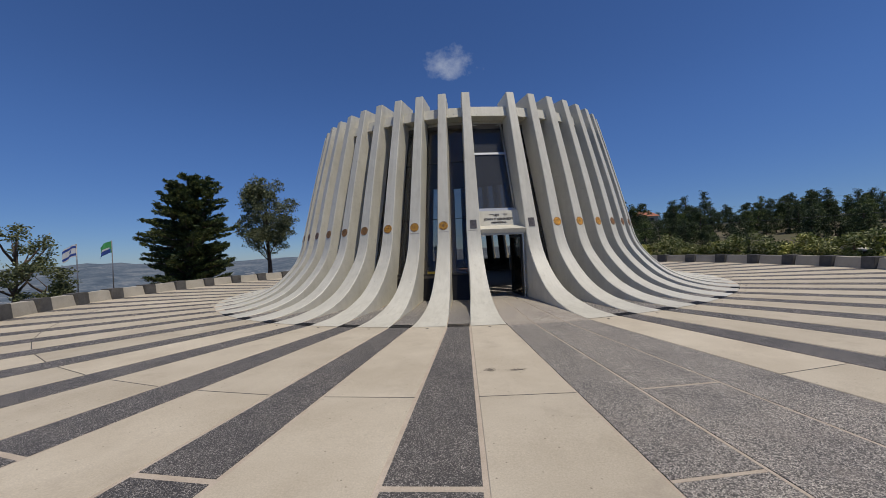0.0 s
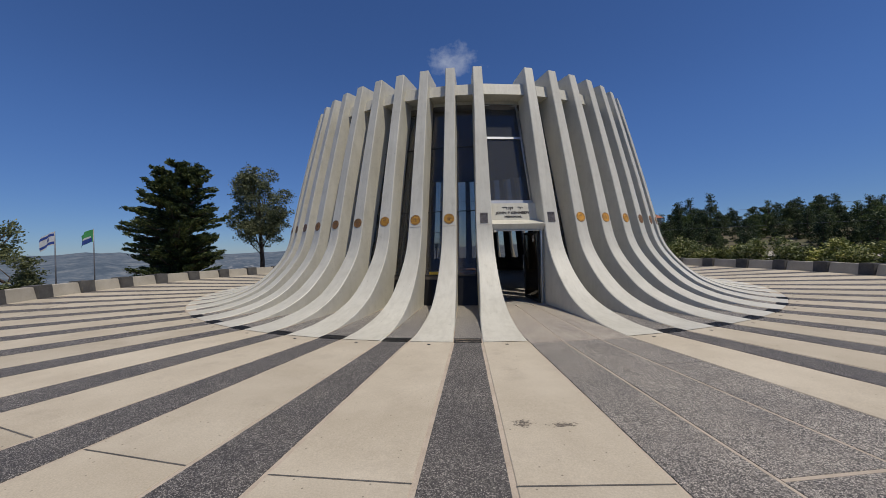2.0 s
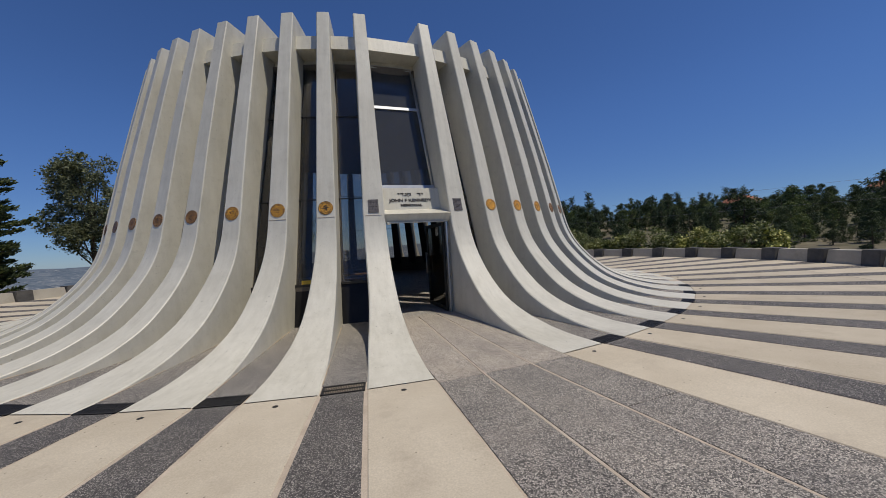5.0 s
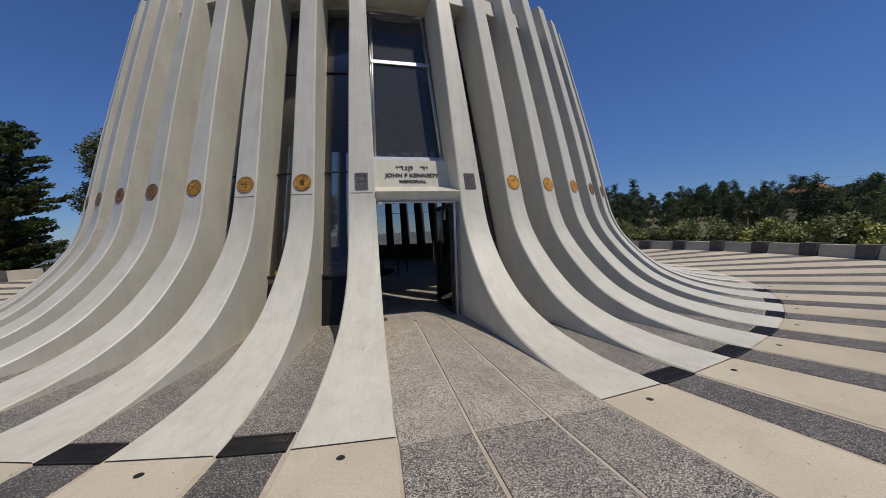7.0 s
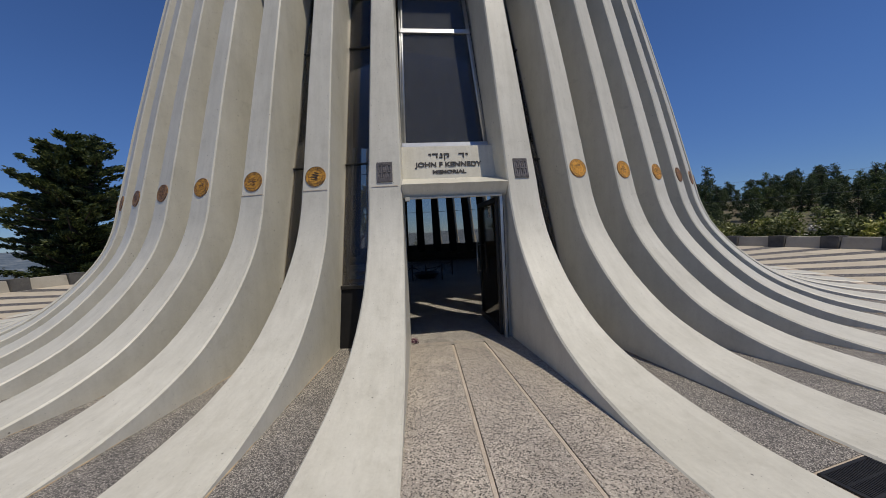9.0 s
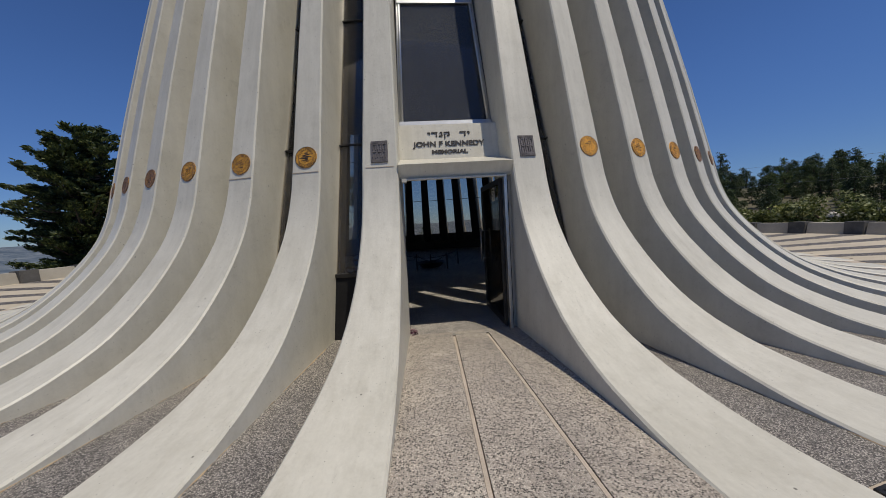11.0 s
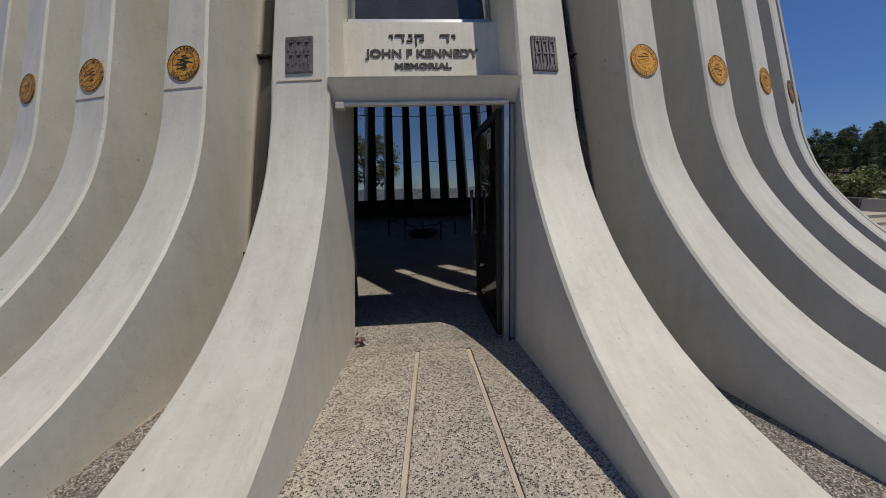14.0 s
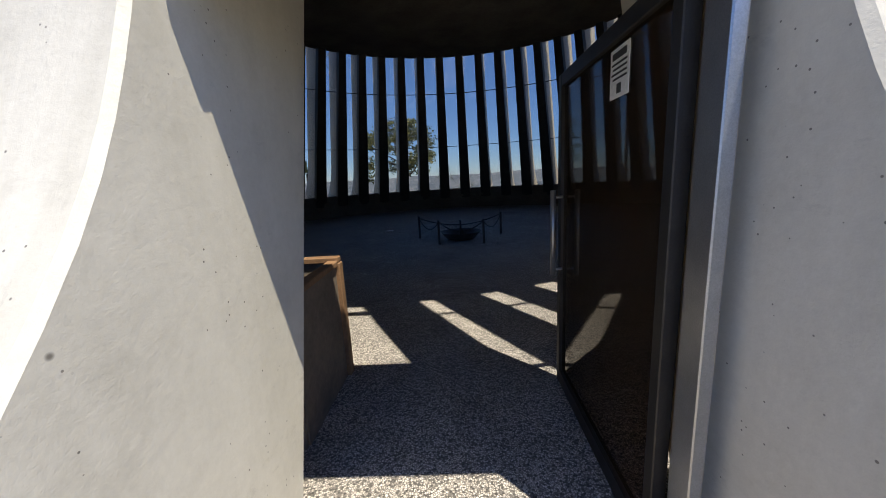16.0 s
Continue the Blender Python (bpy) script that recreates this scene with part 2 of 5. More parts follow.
RUST = grain("rusty_timber", (0.16, 0.085, 0.04), (0.34, 0.20, 0.10), 3, 0.8, 40, 0.4, 0.004)
WHITE = grain("white_sheet", (0.70, 0.70, 0.68), (0.80, 0.80, 0.78), 5, 0.6, 60, 0.05)
INK = grain("black_ink", (0.02, 0.02, 0.02), (0.04, 0.04, 0.04), 5, 0.7, 60, 0.05)
BARK = grain("bark", (0.05, 0.035, 0.025), (0.13, 0.095, 0.07), 4, 0.95, 30, 0.8, 0.02)
ROOFTILE = grain("roof_tile", (0.32, 0.11, 0.06), (0.45, 0.19, 0.11), 1.5, 0.85, 12, 0.5, 0.03)
RENDERWALL = grain("house_stone", (0.42, 0.37, 0.29), (0.55, 0.49, 0.40), 0.6, 0.9, 8, 0.3, 0.02)
ROCK = grain("limestone", (0.40, 0.37, 0.31), (0.58, 0.54, 0.46), 0.5, 0.9, 5, 0.7, 0.05)
BLUE = grain("blue_cloth", (0.03, 0.07, 0.30), (0.05, 0.10, 0.38), 3, 0.8, 60, 0.1)
GREEN = grain("green_cloth", (0.07, 0.35, 0.10), (0.11, 0.45, 0.15), 3, 0.8, 60, 0.1)
PINK = grain("dry_bract", (0.12, 0.045, 0.07), (0.24, 0.11, 0.14), 20, 0.8, 90, 0.1)
POLE = grain("steel_pole", (0.16, 0.16, 0.17), (0.25, 0.25, 0.26), 5, 0.5, 90, 0.1, 0.001, metal=0.5)
NEEDLE = leaf_mat("needles", (0.018, 0.032, 0.014), (0.05, 0.074, 0.026), (0.15, 0.17, 0.055))
OLIVE = leaf_mat("pine_leaves", (0.06, 0.078, 0.03), (0.17, 0.188, 0.078), (0.34, 0.335, 0.16))
WOODS = leaf_mat("wood_leaves", (0.020, 0.038, 0.015), (0.058, 0.086, 0.030), (0.13, 0.16, 0.058))
BUSH = leaf_mat("bush_leaves", (0.05, 0.075, 0.018), (0.22, 0.245, 0.07), (0.70, 0.68, 0.38))
GREYPINE = leaf_mat("grey_pine_leaves", (0.08, 0.09, 0.045), (0.25, 0.255, 0.12), (0.48, 0.46, 0.26))
YUCCA = leaf_mat("yucca_leaves", (0.03, 0.05, 0.02), (0.07, 0.09, 0.04), (0.12, 0.14, 0.07))


def gold(name, face, deep, scale):
    """A gilded seal with fine dark engraving."""
    m, n, k, b = mat(name, 0.5, 0.1)
    co = coords(n, k)
    f, g = noise_tex(n, k, co, scale, 5, 0.7), noise_tex(n, k, co, 8, 3, 0.6)
    c = ramp(n, k, f, ((0.42, deep), (0.50, face), (0.75, tuple(x * 1.15 for x in face))))
    c = mixc(n, k, 1.0, c, ramp(n, k, g, ((0.3, (0.75, 0.75, 0.75)), (0.7, (1.1, 1.1, 1.1)))), "MULTIPLY")
    k.new(c, b.inputs["Base Color"])
    bump(n, k, b, f, 0.6, 0.004)
    return m


def glass(name, tint, rough=0.02, film=None, amount=0.35):
    m, n, k, b = mat(name, rough)
    n.remove(b)
    tr, gl, mx, fr = n.new("ShaderNodeBsdfTransparent"), n.new("ShaderNodeBsdfGlossy"), n.new("ShaderNodeMixShader"), n.new("ShaderNodeFresnel")
    tr.inputs["Color"].default_value = (*tint, 1)
    gl.inputs["Roughness"].default_value = rough
    fr.inputs["IOR"].default_value = 1.5
    k.new(fr.outputs["Fac"], mx.inputs["Fac"])
    k.new(tr.outputs["BSDF"], mx.inputs[1])
    k.new(gl.outputs["BSDF"], mx.inputs[2])
    if film:
        # dust on the pane, run down in streaks
        df, mf = n.new("ShaderNodeBsdfDiffuse"), n.new("ShaderNodeMixShader")
        co = coords(n, k)
        mp = n.new("ShaderNodeMapping")
        mp.inputs["Scale"].default_value = (7.0, 7.0, 0.8)
        k.new(co, mp.inputs["Vector"])
        streak = noise_tex(n, k, mp.outputs["Vector"], 2.5, 6, 0.7)
        k.new(ramp(n, k, streak, ((0.3, tuple(x * 0.72 for x in film)), (0.7, tuple(x * 1.3 for x in film)))), df.inputs["Color"])
        mf.inputs["Fac"].default_value = amount
        k.new(mx.outputs["Shader"], mf.inputs[1])
        k.new(df.outputs["BSDF"], mf.inputs[2])
        mx = mf
    k.new(mx.outputs["Shader"], n["Material Output"].inputs["Surface"])
    return m


GOLD = gold("gilded_seal", (0.60, 0.295, 0.035), (0.22, 0.10, 0.018), 42)
ORANGE = gold("bright_gilded_seal", (0.76, 0.375, 0.05), (0.50, 0.22, 0.03), 46)
COPPER = gold("copper_seal", (0.34, 0.17, 0.045), (0.10, 0.045, 0.015), 40)
DULL = gold("dull_seal", (0.20, 0.12, 0.07), (0.06, 0.035, 0.02), 40)
TINTED = glass("tinted_glass", (0.84, 0.81, 0.77), film=(0.30, 0.28, 0.27), amount=0.05)
ENTRYGLASS = glass("dark_tinted_glass", (0.42, 0.42, 0.43), film=(0.32, 0.34, 0.37), amount=0.10)
DOORGLASS = glass("smoked_glass", (0.52, 0.42, 0.29), 0.03, film=(0.12, 0.08, 0.04), amount=0.16)


def terrain_mat():
    m, n, k, b = mat("hillside", 0.95)
    co = coords(n, k, False)
    f = noise_tex(n, k, co, 0.03, 8, 0.7)
    g = noise_tex(n, k, co, 0.8, 5, 0.7)
    c = ramp(n, k, f, ((0.35, (0.05, 0.06, 0.025)), (0.52, (0.12, 0.105, 0.06)), (0.68, (0.26, 0.22, 0.15))))
    c = mixc(n, k, 1.0, c, ramp(n, k, g, ((0.3, (0.7, 0.7, 0.7)), (0.7, (1.2, 1.2, 1.2)))), "MULTIPLY")
    k.new(c, b.inputs["Base Color"])
    bump(n, k, b, g, 0.6, 0.1)
    return m


# distant hills: the blue-grey of air haze is put into their base colours
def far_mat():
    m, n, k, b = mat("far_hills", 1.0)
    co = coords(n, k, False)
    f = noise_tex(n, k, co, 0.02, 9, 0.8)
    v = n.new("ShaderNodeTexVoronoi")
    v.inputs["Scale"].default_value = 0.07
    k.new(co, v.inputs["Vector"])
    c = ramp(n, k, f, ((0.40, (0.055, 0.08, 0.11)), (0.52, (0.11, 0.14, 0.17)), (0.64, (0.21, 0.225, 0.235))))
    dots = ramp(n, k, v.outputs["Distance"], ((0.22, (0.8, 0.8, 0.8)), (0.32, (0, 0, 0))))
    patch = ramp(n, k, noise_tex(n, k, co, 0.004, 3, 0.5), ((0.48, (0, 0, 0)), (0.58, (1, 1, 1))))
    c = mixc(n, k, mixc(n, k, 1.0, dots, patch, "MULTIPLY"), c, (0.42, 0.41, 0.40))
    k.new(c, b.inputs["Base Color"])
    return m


TERRAIN, FAR = terrain_mat(), far_mat()
BLACKGLASS = grain("black_glass", (0.012, 0.012, 0.013), (0.022, 0.021, 0.021), 2.0, 0.12, 40, 0.02, 0.001)
BLACKGLASS.node_tree.nodes["Principled BSDF"].inputs["Specular IOR Level"].default_value = 0.15
YELLOW = grain("yellow_label", (0.55, 0.36, 0.03), (0.66, 0.45, 0.05), 4, 0.6, 60, 0.05)


# ---- mesh helpers ----
def part(name, bm, material, parent=None, label=""):
    me = bpy.data.meshes.new(name)
    bm.to_mesh(me)
    bm.free()
    return part_mesh(name, me, material, parent, label)


def part_mesh(name, me, material, parent=None, label=""):
    if not me.materials:
        for m in (material if isinstance(material, (list, tuple)) else (material,)):
            me.materials.append(m)
    ob = new(name, me)
    if parent:
        ob.parent = parent
    if label:
        ob["label"] = label
    return ob


def raw(name, verts, faces, smooth=False):
    me = bpy.data.meshes.new(name)
    me.from_pydata([tuple(v) for v in verts], [], faces)
    if smooth:
        me.polygons.foreach_set("use_smooth", [True] * len(me.polygons))
    me.update()
    return me


def empty(name, loc=(0, 0, 0)):
    ob = new(name)
    ob.location = loc
    ob.empty_display_size = 0.2
    return ob


def add_box(bm, lo, hi, bevel=0.0, m=None, mi=0):
    """A box with bevelled edges in the bmesh."""
    r = bmesh.ops.create_cube(bm, size=1.0)
    vs = r["verts"]
    for v in vs:
        v.co = Vector([lo[i] + (v.co[i] + 0.5) * (hi[i] - lo[i]) for i in range(3)])
    if bevel > 0:
        es = list({e for v in vs for e in v.link_edges})
        out = bmesh.ops.bevel(bm, geom=es, offset=bevel, segments=1, affect="EDGES")
        vs = list({v for f in out["faces"] for v in f.verts} | {v for v in vs if v.is_valid})
    fs = {f for v in vs for f in v.link_faces}
    for f in fs:
        f.material_index = mi
    if m is not None:
        for v in vs:
            v.co = m @ v.co
    return vs


def add_tube(bm, pts, radius, sides=8, mi=0):
    """A round bar along points."""
    rings = []
    for i, p in enumerate(pts):
        p = Vector(p)
        d = (Vector(pts[min(i + 1, len(pts) - 1)]) - Vector(pts[max(i - 1, 0)])).normalized()
        u = d.orthogonal().normalized() if i == 0 else (rings_u - d * rings_u.dot(d)).normalized()
        rings_u = u
        w = d.cross(u)
        rr = radius[i] if isinstance(radius, (list, tuple)) else radius
        rings.append([bm.verts.new(p + (u * math.cos(a) + w * math.sin(a)) * rr) for a in [2 * math.pi * j / sides for j in range(sides)]])
    for a, b in zip(rings, rings[1:]):
        for j in range(sides):
            f = bm.faces.new((a[j], a[(j + 1) % sides], b[(j + 1) % sides], b[j]))
            f.smooth, f.material_index = True, mi
    bm.faces.new(rings[0][::-1]).material_index = mi
    bm.faces.new(rings[-1]).material_index = mi


def add_disc(bm, centre, radius, height, sides=28, mi=0, m=None):
    """A low drum with a chamfered top edge."""
    c = Vector(centre)
    levels = ((radius, 0), (radius, height * 0.7), (radius - height * 0.4, height))
    rings = [[bm.verts.new(c + Vector((r * math.cos(2 * math.pi * j / sides), r * math.sin(2 * math.pi * j / sides), h))) for j in range(sides)] for r, h in levels]
    if m is not None:
        for ring in rings:
            for v in ring:
                v.co = m @ v.co
    for a, b in zip(rings, rings[1:]):
        for j in range(sides):
            bm.faces.new((a[j], a[(j + 1) % sides], b[(j + 1) % sides], b[j])).material_index = mi
    bm.faces.new(rings[-1]).material_index = mi
    bm.faces.new(rings[0][::-1]).material_index = mi


# ---- the plan: centre of the building at the origin, door towards -y ----
SLOTS = 53
STEP = 2 * math.pi / SLOTS
R_RING, R_WALL = 10.80, 16.6
TALL = 0.987  # heights of the building against its nominal sections


def spin(slot):
    """A turn about the centre; slot 0 is the door, slots grow clockwise seen from above."""
    return Matrix.Rotation(-slot * STEP, 4, "Z")


def between(table, r):
    """A value read off a short table of (distance, value)."""
    for (r0, a), (r1, b) in zip(table, table[1:]):
        if r <= r1:
            break
    return a + (b - a) * (r - r0) / (r1 - r0)


def nominal(r):
    """Width that the doorway and the dark inner column covers keep to."""
    return 0.28 + 0.112 * (r - 6.36)


def width(r):
    """Width of a column at a distance from the centre."""
    return between(((5.5, 0.20), (6.4, 0.265), (6.9, 0.29), (7.3, 0.325), (7.6, 0.36), (8.2, 0.435), (8.6, 0.475), (9.05, 0.525), (9.45, 0.58), (9.9, 0.655), (10.8, 0.774)), r)


def entry_width(r):
    """Width of the two broader columns beside the door."""
    return between(((5.5, 0.20), (6.4, 0.265), (6.8, 0.285), (7.15, 0.345), (7.4, 0.38), (7.62, 0.425), (7.9, 0.44), (8.3, 0.465), (8.6, 0.50), (9.05, 0.56), (9.45, 0.62), (9.9, 0.675), (10.8, 0.774)), r)


def ground(r):
    return max(0.0, 0.012 * (r - R_RING))


def glass_r(z):
    return 7.66 - 0.276 * z


def catmull(keys, per):
    k = [Vector(p) for p in keys]
    k = [2 * k[0] - k[1]] + k + [2 * k[-1] - k[-2]]
    out = []
    for i in range(1, len(k) - 2):
        for j in range(per):
            s = j / per
            a, b, c, d = k[i - 1:i + 3]
            out.append(0.5 * (2 * b + (c - a) * s + (2 * a - 5 * b + 4 * c - d) * s * s + (3 * b - a - 3 * c + d) * s ** 3))
    return out + [k[-2]]


PROFILE = [Vector((6.50, 6.90)), Vector((6.89, 5.39)), Vector((7.26, 3.9))] + catmull(((7.49, 2.9), (7.62, 2.33), (7.735, 1.88), (7.94, 1.43), (8.32, 0.94), (8.79, 0.52), (9.30, 0.26), (9.78, 0.12), (10.25, 0.04), (10.80, 0.004)), 4)

building = empty("memorial_building")
building.scale.z = TALL
tagged(building, "round off-white concrete hall of flaring columns with dark glass", "building")


def column_mesh(inward=0):
    """One flaring column, outside towards -y; inward: the side (-1 or 1) on which a door column keeps to the doorway, or 0."""
    c = 0.017
    verts, faces, smooth = [], [], []

    def half(s, r):
        if not inward:
            return s * width(r) / 2
        return s * (nominal(r) / 2 if s == inward else entry_width(r) - nominal(r) / 2)

    def v(x, r, z):
        verts.append((x, -r, z))
        return len(verts) - 1

    n = len(PROFILE)
    inner = []
    for i, p in enumerate(PROFILE):
        d = (PROFILE[min(i + 1, n - 1)] - PROFILE[max(i - 1, 0)]).normalized()
        nrm = Vector((-d.y, d.x))
        inner.append(p - nrm * c if (p - nrm * c).x < p.x else p + nrm * c)
    front = [(v(half(-1, p.x) + c, p.x, p.y), v(half(1, p.x) - c, p.x, p.y)) for p in PROFILE]
    for a, b in zip(front, front[1:]):
        faces.append((a[0], b[0], b[1], a[1]))
        smooth.append(True)
    for s in (-1, 1):
        row = [(v(half(s, p.x) - s * c, p.x, p.y), v(half(s, q.x), q.x, max(q.y, -0.04))) for p, q in zip(PROFILE, inner)]
        for a, b in zip(row, row[1:]):
            faces.append((a[0], a[1], b[1], b[0]) if s > 0 else (a[0], b[0], b[1], a[1]))
            smooth.append(True)
        back = [(10.79, -0.06), (7.5, -0.06), (glass_r(6.88) - 0.2, 6.86)]
        ring = [v(half(s, q.x), q.x, max(q.y, -0.04)) for q in inner] + [v(half(s, r), r, z) for r, z in back]
        faces.append(ring if s < 0 else ring[::-1])
        smooth.append(False)
    # top and back
    q, b0, b1 = inner[0], (7.5, -0.06), (glass_r(6.88) - 0.2, 6.86)
    t = [v(half(-1, q.x), q.x, q.y), v(half(1, q.x), q.x, q.y), v(half(1, b1[0]), *b1), v(half(-1, b1[0]), *b1)]
    faces.append(t)
    t2 = [v(half(-1, PROFILE[0].x) + c, *PROFILE[0]), v(half(1, PROFILE[0].x) - c, *PROFILE[0])]
    faces.append((t2[0], t2[1], t[1], t[0]))
    k = [v(half(-1, b1[0]), *b1), v(half(1, b1[0]), *b1), v(half(1, b0[0]), *b0), v(half(-1, b0[0]), *b0)]
    faces.append(k)
    smooth += [False] * 3
    me = raw("column", verts, faces, True)
    bm = bmesh.new()
    bm.from_mesh(me)
    bmesh.ops.remove_doubles(bm, verts=bm.verts[:], dist=0.0005)
    bmesh.ops.recalc_face_normals(bm, faces=bm.faces[:])
    bm.to_mesh(me)
    bm.free()
    me.set_sharp_from_angle(angle=radians(22))
    me.materials.append(COLUMN)
    return me


def face_pose(r, z):
    """A pose on the column's front at a height: x across, y up the face, z outward."""
    i = min(range(len(PROFILE) - 1), key=lambda j: abs(PROFILE[j].y - z))
    d = (PROFILE[max(i - 1, 0)] - PROFILE[i + 1]).normalized()
    up = Vector((0, -d.x, d.y))
    x = Vector((1, 0, 0))
    out = x.cross(up)
    m = Matrix((x, up, out)).transposed().to_4x4()
    m.translation = Vector((0, -r, z))
    return m


COL_ME = column_mesh()
ENTRY_ME = {1: column_mesh(1), SLOTS - 1: column_mesh(-1)}


def glyphs(text, size):
    """Flat letter outlines from the built-in font, one mesh a character."""
    out = []
    for ch in text:
        cu = bpy.data.curves.new("glyph", "FONT")
        cu.body, cu.size, cu.extrude, cu.align_x = ch, size, 0.0015, "CENTER"
        tmp = bpy.data.objects.new("tmp", cu)
        scene.collection.objects.link(tmp)
        bpy.context.view_layer.update()
        out.append(bpy.data.meshes.new_from_object(tmp.evaluated_get(bpy.context.evaluated_depsgraph_get())))
        bpy.data.objects.remove(tmp)
    return out


def arc_text(bm, m, text, radius, mid, step, size, flip):
    """Letters set round a circle, dark."""
    for i, me in enumerate(glyphs(text, size)):
        a = mid + (i - (len(text) - 1) / 2) * step * (1 if flip else -1)
        turn = Matrix.Rotation(a + (math.pi / 2 if flip else -math.pi / 2), 4, "Z")
        p = Matrix.Translation((radius * math.cos(a), radius * math.sin(a), 0.006)) @ turn @ Matrix.Translation((0, -size * 0.35, 0))
        vs = [bm.verts.new(m @ p @ v.co) for v in me.vertices]
        for f in me.polygons:
            try:
                bm.faces.new([vs[j] for j in f.vertices]).material_index = 1
            except ValueError:
                pass


def emblem_mesh(seed, face, device, words=()):
    """A flat round seal: face, thin ring, ring of lettering and a device in the middle."""
    rnd = random.Random(seed)
    bm = bmesh.new()
    m = face_pose(7.607, 2.40)
    add_disc(bm, (0, 0, -0.012), 0.138, 0.018, 36, 0, m)
    for rad, th in ((0.134, 0.003), (0.096, 0.002)):
        ring = [(rad * math.cos(a), rad * math.sin(a), 0.006) for a in [2 * math.pi * j / 30 for j in range(31)]]
        add_tube(bm, [m @ Vector(p) for p in ring], th, 4, 1)
    if words:
        arc_text(bm, m, words[0], 0.116, math.pi / 2, 0.24, 0.036, False)
        arc_text(bm, m, words[1], 0.116, -math.pi / 2, 0.20, 0.034, True)
    else:
        for j in range(34):
            a = 2 * math.pi * j / 34
            h = rnd.uniform(0.006, 0.011)
            if j % 9:
                add_box(bm, (-0.004, 0.115 - h, 0.004), (0.004 if j % 2 else 0.001, 0.115 + h, 0.0075), 0, m @ Matrix.Rotation(a, 4, "Z"), 1)
    # the device: bars of uneven length, like engraved feathers, waves or a shield
    for j in range(device):
        f = j / max(1, device - 1)
        w = (0.07 * math.sin(math.pi * (0.15 + 0.8 * f)) + 0.008) * rnd.uniform(0.6, 1.0)
        y = 0.055 - 0.11 * f + rnd.uniform(-0.004, 0.004)
        x = rnd.uniform(-0.018, 0.018)
        add_box(bm, (x - w, y - 0.0035, 0.004), (x + w * rnd.uniform(0.5, 1), y + 0.003, 0.009), 0.001, m @ Matrix.Rotation(rnd.uniform(-0.3, 0.45), 4, "Z"), 1 if words or rnd.random() < 0.5 else 0)
    me = bpy.data.meshes.new("emblem")
    bm.to_mesh(me)
    bm.free()
    me.materials.append(face)
    me.materials.append(LETTER if words else DULL)
    return me


def plaque_mesh():
    bm = bmesh.new()
    m = face_pose(7.607, 2.40) @ Matrix.Diagonal((0.87, 0.88, 1, 1))
    add_box(bm, (-0.115, -0.155, -0.01), (0.115, 0.155, 0.012), 0.004, m)
    rnd = random.Random(5)
    for row in (0.065, -0.045):
        for j in range(3):
            x = -0.066 + j * 0.066
            add_box(bm, (x - 0.026, row - 0.04, 0.01), (x - 0.014, row + 0.045, 0.022), 0.002, m)
            add_box(bm, (x - 0.026, row + 0.03, 0.01), (x + 0.024, row + 0.045, 0.022), 0.002, m)
            add_box(bm, (x + 0.012, row - 0.05, 0.01), (x + 0.022, row + 0.02, 0.022), 0.002, m)
    for j in range(15):
        x = -0.1 + j * 0.0143
        add_box(bm, (x, 0.118, 0.01), (x + 0.005, 0.148, 0.017), 0, m)
        add_box(bm, (x, -0.148, 0.01), (x + 0.005, rnd.uniform(-0.12, -0.098), 0.017), 0, m)
    me = bpy.data.meshes.new("plaque")
    bm.to_mesh(me)
    bm.free()
    me.materials.append(BRONZE)
    return me


EMBLEM_FIRST = emblem_mesh(1, GOLD, 11, ("ALABAMA", "GREAT SEAL"))
EMBLEMS = {m.name: [emblem_mesh(s, m, d) for s, d in ((2, 9), (3, 6), (4, 12))] for m in (GOLD, ORANGE, COPPER, DULL)}


def emblem_for(slot):
    k = slot if slot < SLOTS / 2 else slot - SLOTS
    if k == 2:
        return EMBLEM_FIRST
    tone = (ORANGE if -5 < k < 0 else GOLD if 0 < k < 5 else COPPER if abs(k) < 8 else DULL)
    return EMBLEMS[tone.name][k % 3]

PLAQUE = plaque_mesh()


def groove_mesh():
    bm = bmesh.new()
    m = face_pose(7.650, 2.215)
    add_box(bm, (-0.165, -0.003, -0.006), (0.165, 0.003, 0.004), 0, m)
    me = bpy.data.meshes.new("groove")
    bm.to_mesh(me)
    bm.free()
    me.materials.append(JOINT)
    return me


GROOVE = groove_mesh()
for slot in range(1, SLOTS):
    col = part_mesh("column", ENTRY_ME.get(slot, COL_ME), COLUMN, building)
    col.matrix_local = spin(slot)
    if slot in (1, SLOTS - 1):
        part_mesh("plaque", PLAQUE, BRONZE, col, "grey bronze plaque with raised letters")
    elif slot < 16 or slot > SLOTS - 16:
        part_mesh("emblem", emblem_for(slot), GOLD, col, "gilded round seal")
    if slot in (1, 2, 3):
        part_mesh("groove", GROOVE, JOINT, col)


# ring beam between the column heads, roof and ceiling
def beam_mesh(half_outer, half_inner):
    verts = []
    for z, ro, ri in ((6.10, 6.46, 5.75), (6.44, 6.37, 5.66)):
        for r, h in ((ro, half_outer), (ri, half_inner)):
            verts += [(-h, -r, z), (h, -r, z)]
    faces = [(0, 1, 5, 4), (1, 3, 7, 5), (3, 2, 6, 7), (2, 0, 4, 6), (4, 5, 7, 6), (1, 0, 2, 3)]
    me = raw("ring_beam", verts, faces)
    me.materials.append(COLUMN)
    return me


